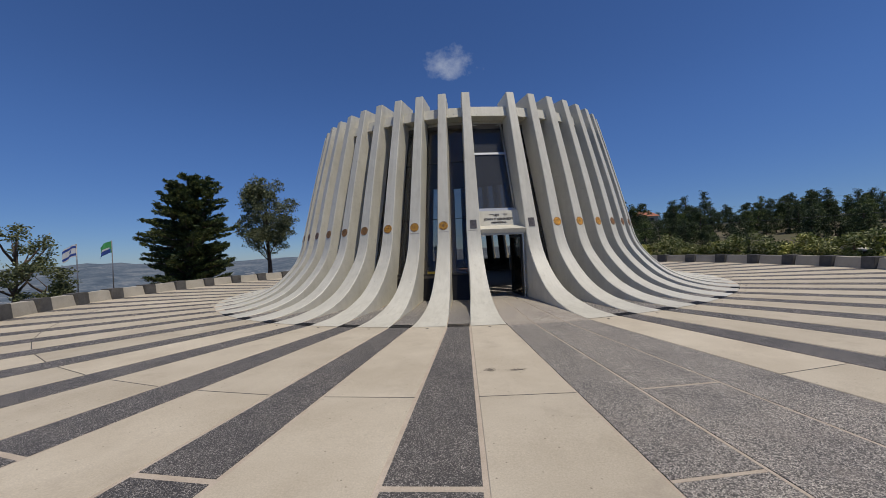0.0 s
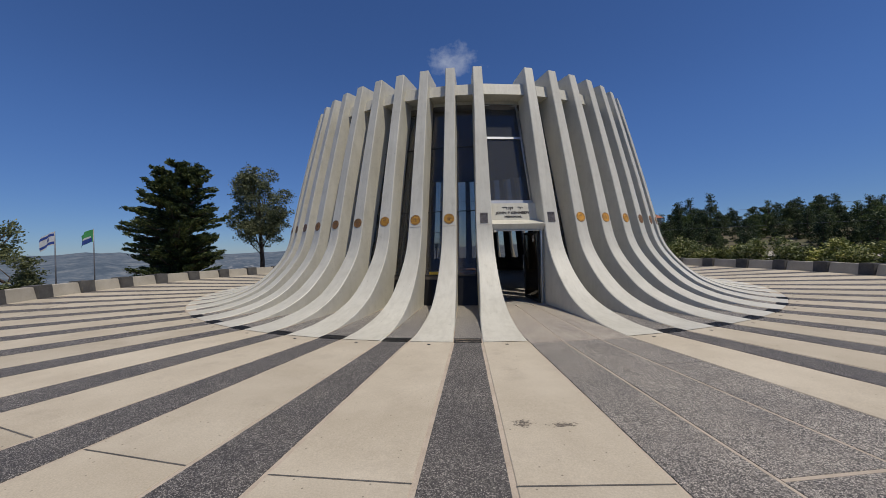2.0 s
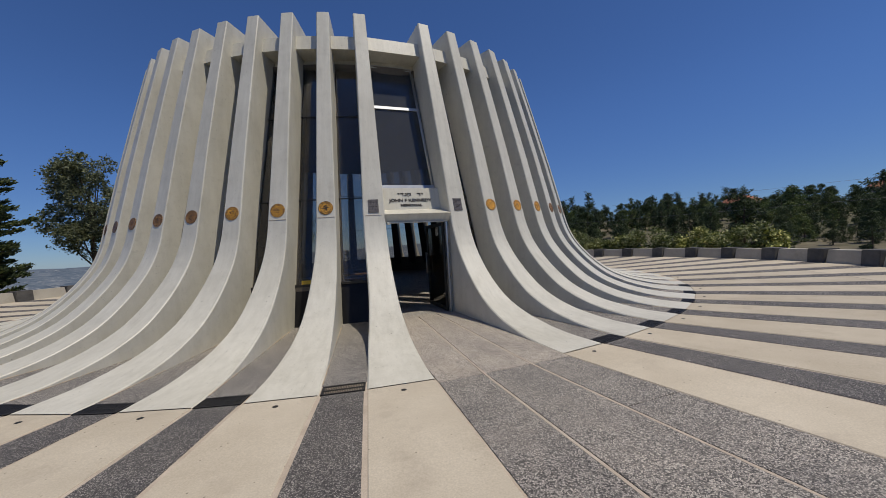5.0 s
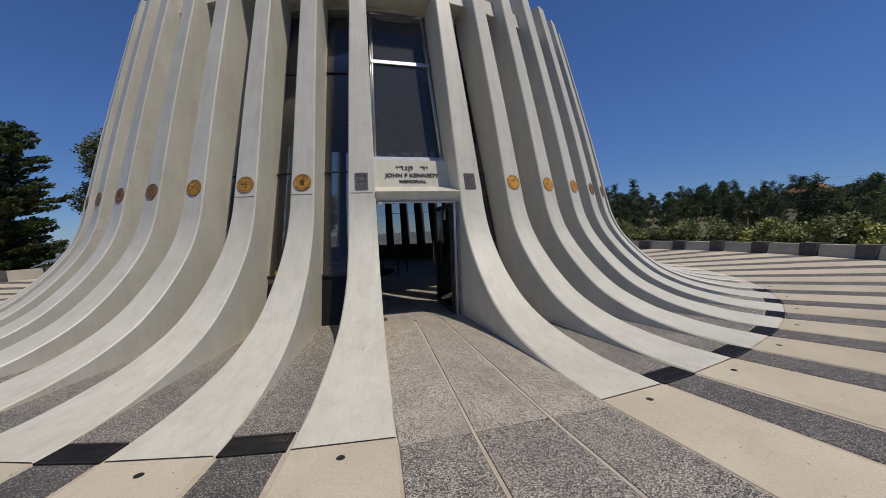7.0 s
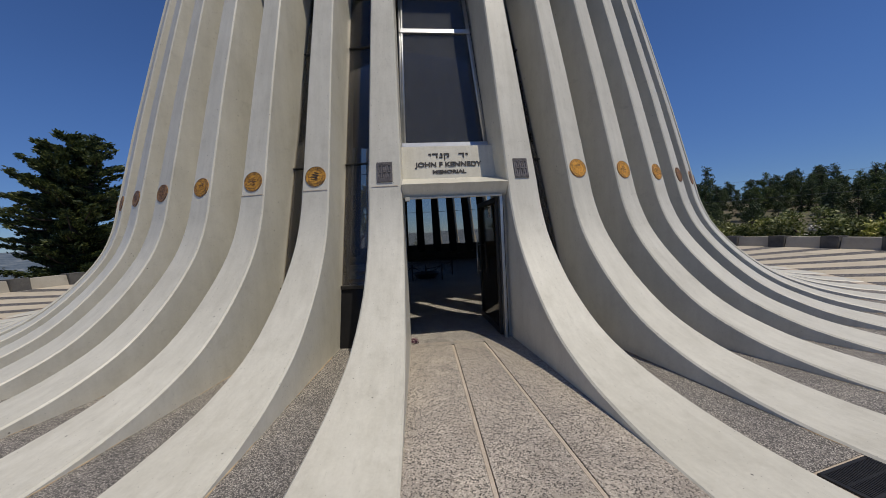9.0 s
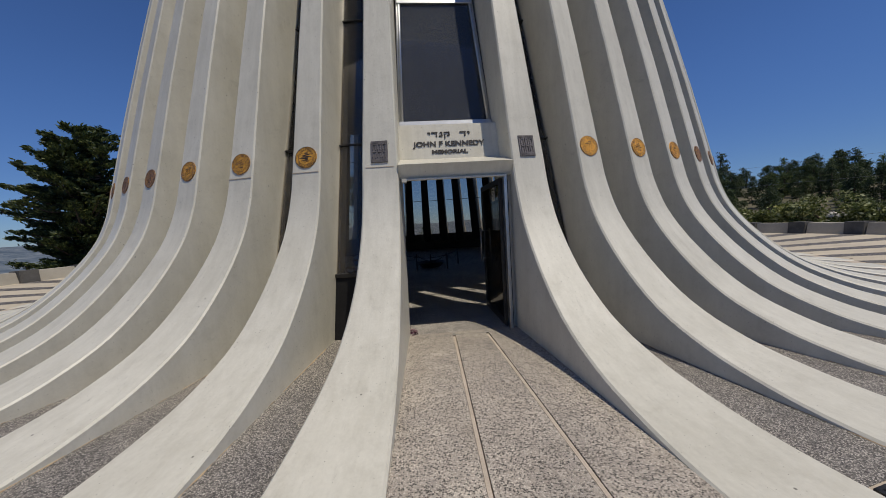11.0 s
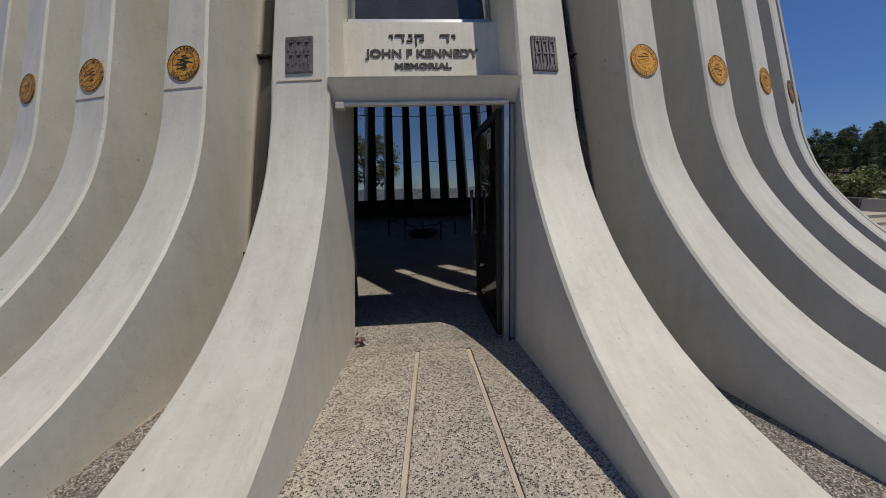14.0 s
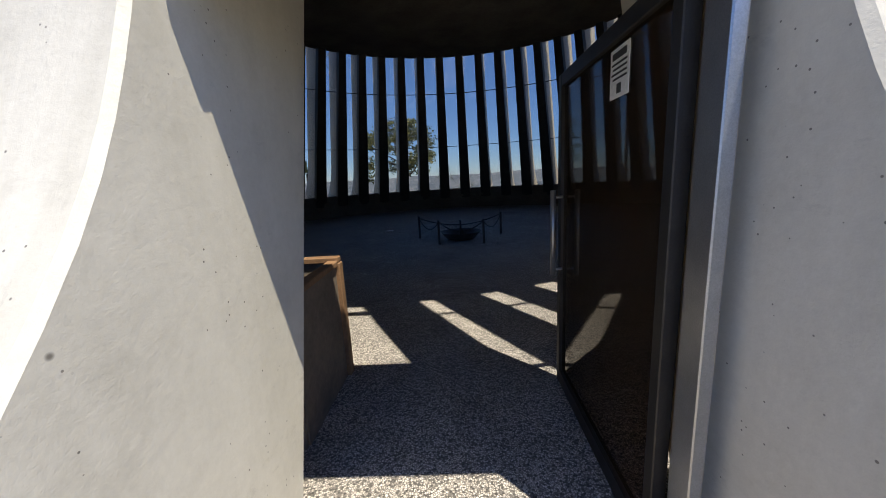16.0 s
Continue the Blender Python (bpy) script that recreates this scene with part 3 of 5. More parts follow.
half_o = 6.46 * math.sin(STEP / 2) - width(6.46) / 2 + 0.02
half_i = 5.7 * math.sin(STEP / 2) - width(5.7) / 2 + 0.03
BEAM = beam_mesh(half_o, half_i)
BEAM0 = beam_mesh(6.46 * math.sin(STEP) - width(6.46) / 2 + 0.02, 5.7 * math.sin(STEP) - width(5.7) / 2 + 0.03)
for slot in range(1, SLOTS - 1):
    b = part_mesh("ring_beam", BEAM, COLUMN, building)
    b.matrix_local = spin(slot + 0.5)
part_mesh("ring_beam", BEAM0, COLUMN, building)


def ring_disc(name, r, z0, z1, material, sides=106):
    bm = bmesh.new()
    lo = [bm.verts.new((r * math.cos(2 * math.pi * j / sides), r * math.sin(2 * math.pi * j / sides), z0)) for j in range(sides)]
    hi = [bm.verts.new((v.co.x, v.co.y, z1)) for v in lo]
    bm.faces.new(hi)
    bm.faces.new(lo[::-1])
    for j in range(sides):
        bm.faces.new((lo[j], lo[(j + 1) % sides], hi[(j + 1) % sides], hi[j]))
    return part(name, bm, material)


roof = ring_disc("roof", 5.95, 5.98, 6.30, COLUMN)
roof.parent = building
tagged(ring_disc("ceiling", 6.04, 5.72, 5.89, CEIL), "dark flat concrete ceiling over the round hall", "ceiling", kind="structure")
tagged(ring_disc("floor", 7.64, -0.12, 0.10, FLOORAGG), "dark speckled exposed-aggregate floor inside the hall", "floor", kind="structure")

# ---- glazing between the columns ----
Z_SILL, Z_MID, Z_HIGH, Z_TOP = 0.90, 2.66, 4.60, 5.98


def pane_mesh(z0, z1, factor=1.0, thick=0.012, set_back=0.0):
    verts = []
    for z in (z0, z1):
        r = glass_r(z) - set_back
        h = (r * math.sin(STEP / 2 * factor) - width(r) / 2) + 0.02
        for rr in (r, r - thick):
            verts += [(-h, -rr, z), (h, -rr, z)]
    faces = [(0, 1, 5, 4), (1, 3, 7, 5), (3, 2, 6, 7), (2, 0, 4, 6), (4, 5, 7, 6), (1, 0, 2, 3)]
    return raw("pane", verts, faces)


def transom_mesh(z, tall, deep, factor=1.0):
    r = glass_r(z) + deep * 0.5
    h = r * math.sin(STEP / 2 * factor) - width(r) / 2 + 0.02
    bm = bmesh.new()
    add_box(bm, (-h, -r, z - tall / 2), (h, -r + deep, z + tall / 2), 0.003)
    me = bpy.data.meshes.new("transom")
    bm.to_mesh(me)
    bm.free()
    return me


PANES = [pane_mesh(a, b) for a, b in ((Z_SILL, Z_MID), (Z_MID, Z_HIGH), (Z_HIGH, Z_TOP))]
LOW = pane_mesh(0.06, Z_SILL, 1.0, 0.03)
BARS = [transom_mesh(Z_SILL, 0.05, 0.07), transom_mesh(Z_MID, 0.02, 0.05), transom_mesh(Z_HIGH, 0.02, 0.05)]
window0 = part_mesh("window_bay", BARS[0], DARKMETAL, building)
window0.matrix_local = spin(1.5)
for me in BARS[1:]:
    part_mesh("transom", me, DARKMETAL, window0)
for me in PANES:
    part_mesh("pane", me, TINTED, window0).visible_shadow = False
part_mesh("low_panel", LOW, BLACKGLASS, window0, "black opaque glass panel")
kids = list(window0.children)
for slot in range(2, SLOTS - 1):
    w = part_mesh("window_bay", BARS[0], DARKMETAL, building)
    w.matrix_local = spin(slot + 0.5)
    for o in kids:
        part_mesh(o.name.split(".")[0], o.data, DARKMETAL, w).visible_shadow = o.visible_shadow

# yellow label on the glass of one bay
bm = bmesh.new()
add_box(bm, (-0.14, -glass_r(0.96) - 0.055, 0.925), (0.14, -glass_r(0.96) - 0.048, 1.0), 0.002)
lab = part("yellow_label", bm, YELLOW, building, "yellow warning strip on the glass")
lab.matrix_local = spin(2.5)

# added dark covers blacken the inner edge of every column
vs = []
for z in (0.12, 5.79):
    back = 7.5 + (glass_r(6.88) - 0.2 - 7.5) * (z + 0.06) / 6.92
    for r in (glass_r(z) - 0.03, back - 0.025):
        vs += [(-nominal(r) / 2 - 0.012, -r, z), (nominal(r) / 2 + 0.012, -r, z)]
INNER_COVER = raw("mullion", vs, [(0, 1, 5, 4), (1, 3, 7, 5), (3, 2, 6, 7), (2, 0, 4, 6), (4, 5, 7, 6), (1, 0, 2, 3)])
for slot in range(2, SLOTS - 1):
    part_mesh("mullion", INNER_COVER, DARKMETAL, building, "added dark cover on the inner edge of a column").matrix_local = spin(slot)

# ---- entrance: lintel, name panel, window above, door ----

def prism(name, outline, half_a, half_b, material, parent, label="", bevel=0.008):
    """A solid with its side outline in (r, z); half widths follow the radius."""
    bm = bmesh.new()
    rows = []
    for s in (-1, 1):
        rows.append([bm.verts.new((s * (half_a + (half_b - half_a) * (7.7 - r)), -r, z)) for r, z in outline])
    bm.faces.new(rows[0])
    bm.faces.new(rows[1][::-1])
    n = len(outline)
    for i in range(n):
        bm.faces.new((rows[0][(i + 1) % n], rows[0][i], rows[1][i], rows[1][(i + 1) % n]))
    bmesh.ops.recalc_face_normals(bm, faces=bm.faces)
    if bevel:
        bmesh.ops.bevel(bm, geom=bm.edges[:], offset=bevel, segments=2, affect="EDGES")
    return part(name, bm, material, parent, label)


lintel = prism("lintel", ((7.66, 2.22), (7.645, 2.205), (7.54, 2.06), (7.42, 2.06), (7.12, 2.27), (7.10, 2.36), (7.15, 2.36)), 0.70, 0.665, COLUMN, building, "white concrete entrance lintel with a sloping ledge")
panel = prism("name_panel", ((7.16, 2.30), (6.95, 2.30), (6.82, 2.84), (7.034, 2.84)), 0.72, 0.675, COLUMN, building, "white panel with raised dark lettering", 0.004)

# raised letters
panel_m = Matrix((Vector((1, 0, 0)), Vector((0, 0.225, 0.974)), Vector((0, -0.974, 0.225)))).transposed().to_4x4()
panel_m.translation = Vector((0, -7.095, 2.58))


def lettering(text, size, up, wide):
    cu = bpy.data.curves.new("lettering", "FONT")
    cu.body, cu.size, cu.extrude, cu.align_x = text, size, 0.006, "CENTER"
    cu.offset = 0.003
    tmp = bpy.data.objects.new("tmp", cu)
    scene.collection.objects.link(tmp)
    bpy.context.view_layer.update()
    me = bpy.data.meshes.new_from_object(tmp.evaluated_get(bpy.context.evaluated_depsgraph_get()))
    bpy.data.objects.remove(tmp)
    xs = [v.co.x for v in me.vertices]
    f = wide / (max(xs) - min(xs))
    for v in me.vertices:
        v.co = panel_m @ Vector((v.co.x * f, v.co.y * 0.85 + up, v.co.z + 0.005))
    bm = bmesh.new()
    bm.from_mesh(me)
    bmesh.ops.remove_doubles(bm, verts=bm.verts[:], dist=0.00005)
    left = set(bm.verts)
    while left:
        todo, island = [next(iter(left))], set()
        while todo:
            v = todo.pop()
            if v not in island:
                island.add(v)
                todo += [e.other_vert(v) for e in v.link_edges]
        left -= island
        order = {v: i for i, v in enumerate(sorted(island, key=lambda q: q.index))}
        fs = [tuple(order[q] for q in fc.verts) for fc in bm.faces if fc.verts[0] in island]
        part_mesh("letter", raw("letter", [v.co for v in order], fs), LETTER, panel, "raised dark bronze letter")
    bm.free()


lettering("JOHN F KENNEDY", 0.112, -0.05, 0.96)
lettering("MEMORIAL", 0.082, -0.155, 0.48)


def strokes(letters):
    """Square Hebrew letters from bars, drawn as they stand from left to right."""
    x = -0.28
    for ch in letters:
        if ch == "y":
            bars, w = (((0, 0.055), (0.035, 0.075)), ((0.02, 0.035), (0.035, 0.075))), 0.05
        elif ch == "d":
            bars, w = (((0, 0.058), (0.085, 0.078)), ((0.06, 0.0), (0.078, 0.078))), 0.10
        elif ch == "n":
            bars, w = (((0.0, 0.0), (0.05, 0.018)), ((0.034, 0.0), (0.05, 0.078)), ((0.015, 0.06), (0.05, 0.078))), 0.068
        elif ch == "q":
            bars, w = (((0, 0.058), (0.08, 0.078)), ((0.004, -0.035), (0.02, 0.045)), ((0.062, 0.015), (0.08, 0.078)), ((0.04, 0.008), (0.078, 0.024))), 0.10
        else:
            bars, w = (), 0.115
        bm = bmesh.new()
        for (x0, y0), (x1, y1) in bars:
            add_box(bm, (x + x0, 0.085 + y0 * 0.85, -0.003), (x + x1, 0.085 + y1 * 0.85, 0.013), 0.003, panel_m)
        x += w
        if bars:
            part("letter", bm, LETTER, panel, "raised dark bronze letter")
        else:
            bm.free()


strokes("ydnq dy")

# the window above the name
W_LO, W_HI = 2.92, 6.02


def plane_r(z):
    return 6.845 - 0.282 * (z - 2.93)


def sloped_bar(name, x0, z0, x1, z1, thick, material, parent):
    bm = bmesh.new()
    vs = add_box(bm, (x0, 0, z0), (x1, thick, z1), 0.006)
    for v in vs:
        v.co = Vector((v.co.x, -plane_r(v.co.z) + v.co.y - 0.03, v.co.z))
    return part(name, bm, material, parent)


entry_window = tagged(empty("window_1", (0, -6.85, 2.92)), "tall aluminium-framed window of dark glass above the door", "window", kind="structure")


def put(ob):
    ob.matrix_parent_inverse = Matrix.Translation(entry_window.location).inverted()


for args in ((-0.645, 2.845, 0.645, 2.935), (-0.57, 4.82, 0.57, 4.90), (-0.53, 5.92, 0.53, 6.0)):
    put(sloped_bar("window_rail", *args, 0.08, ALU, entry_window))
for s in (-1, 1):
    bm = bmesh.new()
    for dx in (0.0, 0.03):
        add_tube(bm, [(s * (0.60 + dx - 0.035 * (z - 2.95)), -plane_r(z) + dx * 0.6, z) for z in (2.93, 4.5, 5.98)], 0.026, 4)
    put(part("window_frame", bm, ALU, entry_window))
for z0, z1 in ((2.92, 4.84), (4.88, 5.95)):
    vs = [(s * (0.655 - 0.035 * (z - 2.95)), -plane_r(z) + d, z) for d in (0.0, 0.012) for z in (z0, z1) for s in (-1, 1)]
    p = part_mesh("pane", raw("pane", vs, [(0, 1, 3, 2), (4, 6, 7, 5), (0, 4, 5, 1), (2, 3, 7, 6), (0, 2, 6, 4), (1, 5, 7, 3)]), ENTRYGLASS, entry_window)
    p.visible_shadow = False
    put(p)
entry_window.location.z *= TALL
entry_window.scale.z = TALL

# open glass door, hinged on the jamb and swung inward
door = tagged(empty("door_1", (0.580, -7.44, 0.10)), "open tinted glass door in a dark metal frame with upright pull bars", "door", kind="structure")
door.rotation_euler = (0, 0, radians(90 - 0.8))
door.scale.z = TALL
LEAF = 1.20


def dpart(name, bm, material, label=""):
    return part(name, bm, material, door, label)


for nm, lo, hi in (("stile", (0.0, -0.025, 0.01), (0.055, 0.025, 1.93)), ("stile", (LEAF - 0.06, -0.025, 0.01), (LEAF, 0.025, 1.93)),
                   ("rail", (0.055, -0.025, 0.01), (LEAF - 0.06, 0.025, 0.10)), ("rail", (0.055, -0.025, 1.86), (LEAF - 0.06, 0.025, 1.93))):
    bm = bmesh.new()
    add_box(bm, lo, hi, 0.004)
    dpart(nm, bm, DARKMETAL)
bm = bmesh.new()
add_box(bm, (0.05, -0.005, 0.09), (LEAF - 0.055, 0.005, 1.87))
pane = dpart("pane", bm, DOORGLASS, "smoked brown glass")
for s in (-1, 1):
    bm = bmesh.new()
    add_tube(bm, [(LEAF - 0.09, s * 0.075, 0.76), (LEAF - 0.09, s * 0.075, 1.28)], 0.016, 10)
    for z in (0.80, 1.24):
        add_tube(bm, [(LEAF - 0.09, s * 0.02, z), (LEAF - 0.09, s * 0.075, z)], 0.008, 8)
    dpart("pull_bar", bm, ALU, "brushed steel pull bar")
bm = bmesh.new()
add_box(bm, (0.34, 0.006, 1.66), (0.50, 0.009, 1.84))
notice = dpart("notice", bm, WHITE, "white printed notice")
bm = bmesh.new()
add_box(bm, (0.36, 0.009, 1.80), (0.48, 0.011, 1.825))
for j, z in enumerate((1.78, 1.762, 1.744, 1.726)):
    add_box(bm, (0.355, 0.009, z), (0.485 - 0.012 * (j % 2), 0.011, z + 0.007))
add_box(bm, (0.40, 0.009, 1.675), (0.435, 0.011, 1.71))
part("print", bm, INK, notice)
# fixed jamb post, far jamb strip and track under the lintel
frame_ob = tagged(empty("door_frame", (0.66, -7.57, 0.1)), "aluminium door post and track set in the entrance", "door frame", kind="structure")
fm = Matrix.Translation(frame_ob.location).inverted()
frame_ob.scale.z = TALL
# the thin DARKMETAL piece is a dark strip put in for the shaded gap
for nm, lo, hi, mt in (("post", (0.588, -7.57, 0.10), (0.628, -7.47, 2.06), ALU), ("post", (0.628, -7.55, 0.10), (0.642, -7.47, 2.06), DARKMETAL), ("jamb_filler", (0.642, -7.49, 0.10), (0.70, -7.43, 2.06), COLUMN),
                       ("track", (-0.66, -7.60, 2.035), (0.62, -7.54, 2.058), COLUMN), ("track_end", (-0.66, -7.63, 2.01), (-0.60, -7.54, 2.056), COLUMN)):
    bm = bmesh.new()
    add_box(bm, lo, hi, 0.004)
    part(nm, bm, mt, frame_ob).matrix_parent_inverse = fm

# ---- plaza ----
plaza = tagged(empty("plaza"), "round terrace of radiating beige concrete slabs and dark aggregate strips", "plaza", kind="structure")


def sector_piece(name, r0, r1, a0, a1, z_of, drop=0.08, lift=0.0, steps=1, bev=0.006):
    """A slab between two radii and two side offsets (functions of the radius), with chamfered top edges."""
    rs = [r0 + (r1 - r0) * i / steps for i in range(steps + 1)]
    verts, faces = [], []
    for r in rs:
        e = bev if r in (r0, r1) else 0
        rr = r + (bev if r == r0 else -bev if r == r1 else 0)
        z = z_of(r) + lift
        verts += [(a0(rr) + bev, -rr, z), (a1(rr) - bev, -rr, z), (a0(r), -r, z - bev), (a1(r), -r, z - bev), (a0(r), -r, z - drop), (a1(r), -r, z - drop)]
    n = len(rs)
    for i in range(n - 1):
        a, b = 6 * i, 6 * i + 6
        faces += [(a, a + 1, b + 1, b), (a + 2, a, b, b + 2), (a + 1, a + 3, b + 3, b + 1), (a + 4, a + 2, b + 2, b + 4), (a + 3, a + 5, b + 5, b + 3)]
    b = 6 * (n - 1)
    faces += [(0, 2, 3, 1), (2, 4, 5, 3), (b + 1, b + 3, b + 2, b), (b + 3, b + 5, b + 4, b + 2)]
    me = raw(name, verts, [f[::-1] for f in faces])
    return me


def slab_half(r):
    return (0.765 + 0.074 * (r - R_RING)) / 2 - 0.006


def strip_half(r):
    return r * math.tan(STEP / 2) - (slab_half(r) + 0.042) / math.cos(STEP / 2)


JOINT_ME = raw("joint", [(s * 0.52, -14.62 + d, ground(14.62) - 0.001) for d in (-0.007, 0.007) for s in (-1, 1)], [(0, 1, 3, 2)])
JOINT_ME.materials.append(BLOCKDARK)
SLAB_R = (10.805, 14.62, 18.3)
SLABS = [sector_piece("slab", a + 0.006, b - 0.006, lambda r: -slab_half(r), slab_half, ground) for a, b in zip(SLAB_R, SLAB_R[1:])]
STRIPS = [sector_piece("strip", a, b, lambda r: -strip_half(r), strip_half, ground, lift=-0.001) for a, b in ((10.83, 16.13), (16.19, 18.3))]
# sloping strips between the columns, behind the grates
SLOPE = sector_piece("strip", 7.62, 10.56, lambda r: -(r * math.sin(STEP / 2) - width(r) / 2 + 0.01), lambda r: r * math.sin(STEP / 2) - width(r) / 2 + 0.01,
                     lambda r: 0.115 * max(0.0, (10.56 - r) / 2.94) ** 1.1 + 0.002, 0.1, steps=5, bev=0.003)


def grate_mesh():
    bm = bmesh.new()
    h0, h1 = strip_half(10.60) + 0.02, strip_half(10.82) + 0.02
    for lo, hi in (((-h0, -10.825, -0.03), (h0, -10.805, 0.006)), ((-h0, -10.60, -0.03), (h0, -10.58, 0.006)), ((-h0, -10.825, -0.03), (-h0 + 0.02, -10.58, 0.006)), ((h0 - 0.02, -10.825, -0.03), (h0, -10.58, 0.006))):
        add_box(bm, lo, hi)
    n = 24
    for i in range(n):
        x = -h0 + 0.02 + (2 * h0 - 0.04) * (i + 0.5) / n
        add_box(bm, (x - 0.005, -10.815, -0.02), (x + 0.005, -10.59, 0.004))
    add_box(bm, (-h0, -10.71, -0.02), (h0, -10.695, 0.003))
    me = bpy.data.meshes.new("grate")
    bm.to_mesh(me)
    bm.free()
    me.materials.append(GRATE)
    return me


GRATE_ME = grate_mesh()
for me in SLABS:
    me.materials.append(SLAB)
for me in STRIPS:
    me.materials.append(DARKAGG)
SLOPE.materials.append(SLOPEAGG)


def cap_mesh():
    bm = bmesh.new()
    add_disc(bm, (0, -10.98, -0.004), 0.032, 0.008, 14)
    me = bpy.data.meshes.new("drain_cap")
    bm.to_mesh(me)
    bm.free()
    me.materials.append(GRATE)
    return me


CAP = cap_mesh()
for slot in range(SLOTS):
    if slot:
        for me in SLABS:
            part_mesh("slab", me, SLAB, plaza).matrix_local = spin(slot)
        part_mesh("joint", JOINT_ME, BLOCKDARK, plaza).matrix_local = spin(slot)
        if slot < 12 or slot > SLOTS - 12:
            part_mesh("drain_cap", CAP, GRATE, plaza).matrix_local = spin(slot)
    if slot not in (0, SLOTS - 1):
        for me in STRIPS + [SLOPE]:
            part_mesh("strip", me, DARKAGG, plaza).matrix_local = spin(slot + 0.5)
        if min(slot, SLOTS - slot) < 8:
            part_mesh("grate", GRATE_ME, GRATE, plaza, "black iron drain grate").matrix_local = spin(slot + 0.5)

# the terrace runs on in front of the entrance, between the ends of the parapet
SLAB_FAR = sector_piece("slab", 18.306, 20.6, lambda r: -slab_half(r), slab_half, ground)
STRIP_FAR = sector_piece("strip", 18.3, 20.6, lambda r: -strip_half(r), strip_half, ground, lift=-0.001)
SLAB_FAR.materials.append(SLAB)
STRIP_FAR.materials.append(DARKAGG)
for slot in range(-6, 7):
    if slot:
        part_mesh("slab", SLAB_FAR, SLAB, plaza).matrix_local = spin(slot)
    if slot not in (0, -1) and slot < 6:
        part_mesh("strip", STRIP_FAR, DARKAGG, plaza).matrix_local = spin(slot + 0.5)

# soil washed into the angle between the strips and the columns
EARTH = grain("ochre_soil", (0.34, 0.235, 0.13), (0.52, 0.40, 0.26), 6, 0.95, 60, 0.4)


def bay_half(r):
    return r * math.sin(STEP / 2) - width(r) / 2 + 0.01


def slope_z(r):
    return 0.115 * max(0.0, (10.56 - r) / 2.94) ** 1.1 + 0.002


SOIL = [sector_piece("soil_line", 7.9, 10.5, lambda r: -bay_half(r) - 0.01, lambda r: -bay_half(r) + 0.016 + 0.006 * math.sin(r * 23), slope_z, 0.02, lift=0.004, steps=22, bev=0.002),
        sector_piece("soil_line", 8.2, 10.5, lambda r: bay_half(r) - 0.013 - 0.005 * math.sin(r * 19), lambda r: bay_half(r) + 0.01, slope_z, 0.02, lift=0.004, steps=22, bev=0.002)]
for slot in list(range(1, 8)) + list(range(SLOTS - 8, SLOTS - 1)):
    for me in SOIL:
        part_mesh("soil_line", me, EARTH, plaza, "line of ochre soil").matrix_local = spin(slot + 0.5)

# rubbed black marks on the slab before the door column
SCUFF = grain("rubbed_mark", (0.13, 0.11, 0.09), (0.22, 0.19, 0.15), 20, 0.9, 80, 0.3)
rnd = random.Random(31)
for cx, cy, wx, wy in ((-1.93, -13.62, 0.075, 0.06), (-1.59, -13.70, 0.085, 0.03)):
    v, f = [], []
    for _ in range(110):
        x, y, a = cx + rnd.gauss(0, wx * 0.55), cy + rnd.gauss(0, wy * 0.6), rnd.uniform(-0.4, 0.4)
        w, h = rnd.uniform(0.004, 0.022), rnd.uniform(0.002, 0.006)
        i = len(v)
        z = ground(math.hypot(x, y)) + 0.0015
        v += [(x + w * c * math.cos(a) - h * d * math.sin(a), y + w * c * math.sin(a) + h * d * math.cos(a), z) for c, d in ((-1, 0), (0, -1), (1, 0), (0, 1))]
        f.append((i, i + 1, i + 2, i + 3))
    part_mesh("scuff_mark", raw("scuff_mark", v, f), SCUFF, plaza, "rubbed dark scuff")

# three strips of the entrance path, split by narrow mortar lines


def line_left(r):
    return -(0.21 + 0.0555 * (r - 8.77))


def line_right(r):
    return 0.30 + 0.018 * (r - 9.4)


def path_edge(r):
    return r * math.sin(STEP) - ((slab_half(r) + 0.02) if r > R_RING else nominal(r) / 2 - 0.01) * math.cos(STEP)


def path_z(r):
    return 0.10 * min(1.0, max(0.0, (10.80 - r) / 3.1)) ** 0.9 + ground(r) + 0.002


EDGES = ((lambda r: -path_edge(r), lambda r: line_left(r) - 0.018), (lambda r: line_left(r) + 0.018, lambda r: line_right(r) - 0.018), (lambda r: line_right(r) + 0.018, path_edge))
PANELS = (((7.50, 10.90), (10.91, 16.09), (16.13, 20.6)), ((7.50, 10.90), (10.91, 14.62), (14.66, 20.6)), ((7.50, 10.90), (10.91, 12.29), (12.30, 16.09), (16.13, 20.6)))
for (lo, hi), spans in zip(EDGES, PANELS):
    for a, b in spans:
        part_mesh("path_panel", sector_piece("path_panel", a, b, lo, hi, path_z, 0.1, steps=6, bev=0.003), PATHAGG if a < 10 else OUTERPATH, plaza)

for line in (line_left, line_right):
    part_mesh("mortar_line", sector_piece("mortar_line", 7.9, 20.6, lambda r: line(r) - 0.016, lambda r: line(r) + 0.011, path_z, 0.05, lift=-0.002, steps=16, bev=0.001), JOINT, plaza, "pale mortar joint")
for r0, lo, hi in ((16.095, lambda r: -path_edge(r), lambda r: line_left(r) - 0.02), (14.625, lambda r: line_left(r) + 0.02, lambda r: line_right(r) - 0.02), (16.095, lambda r: line_right(r) + 0.02, path_edge)):
    part_mesh("mortar_line", sector_piece("mortar_line", r0, r0 + 0.032, lo, hi, path_z, 0.05, lift=-0.002, bev=0.001), JOINT, plaza, "pale mortar joint")

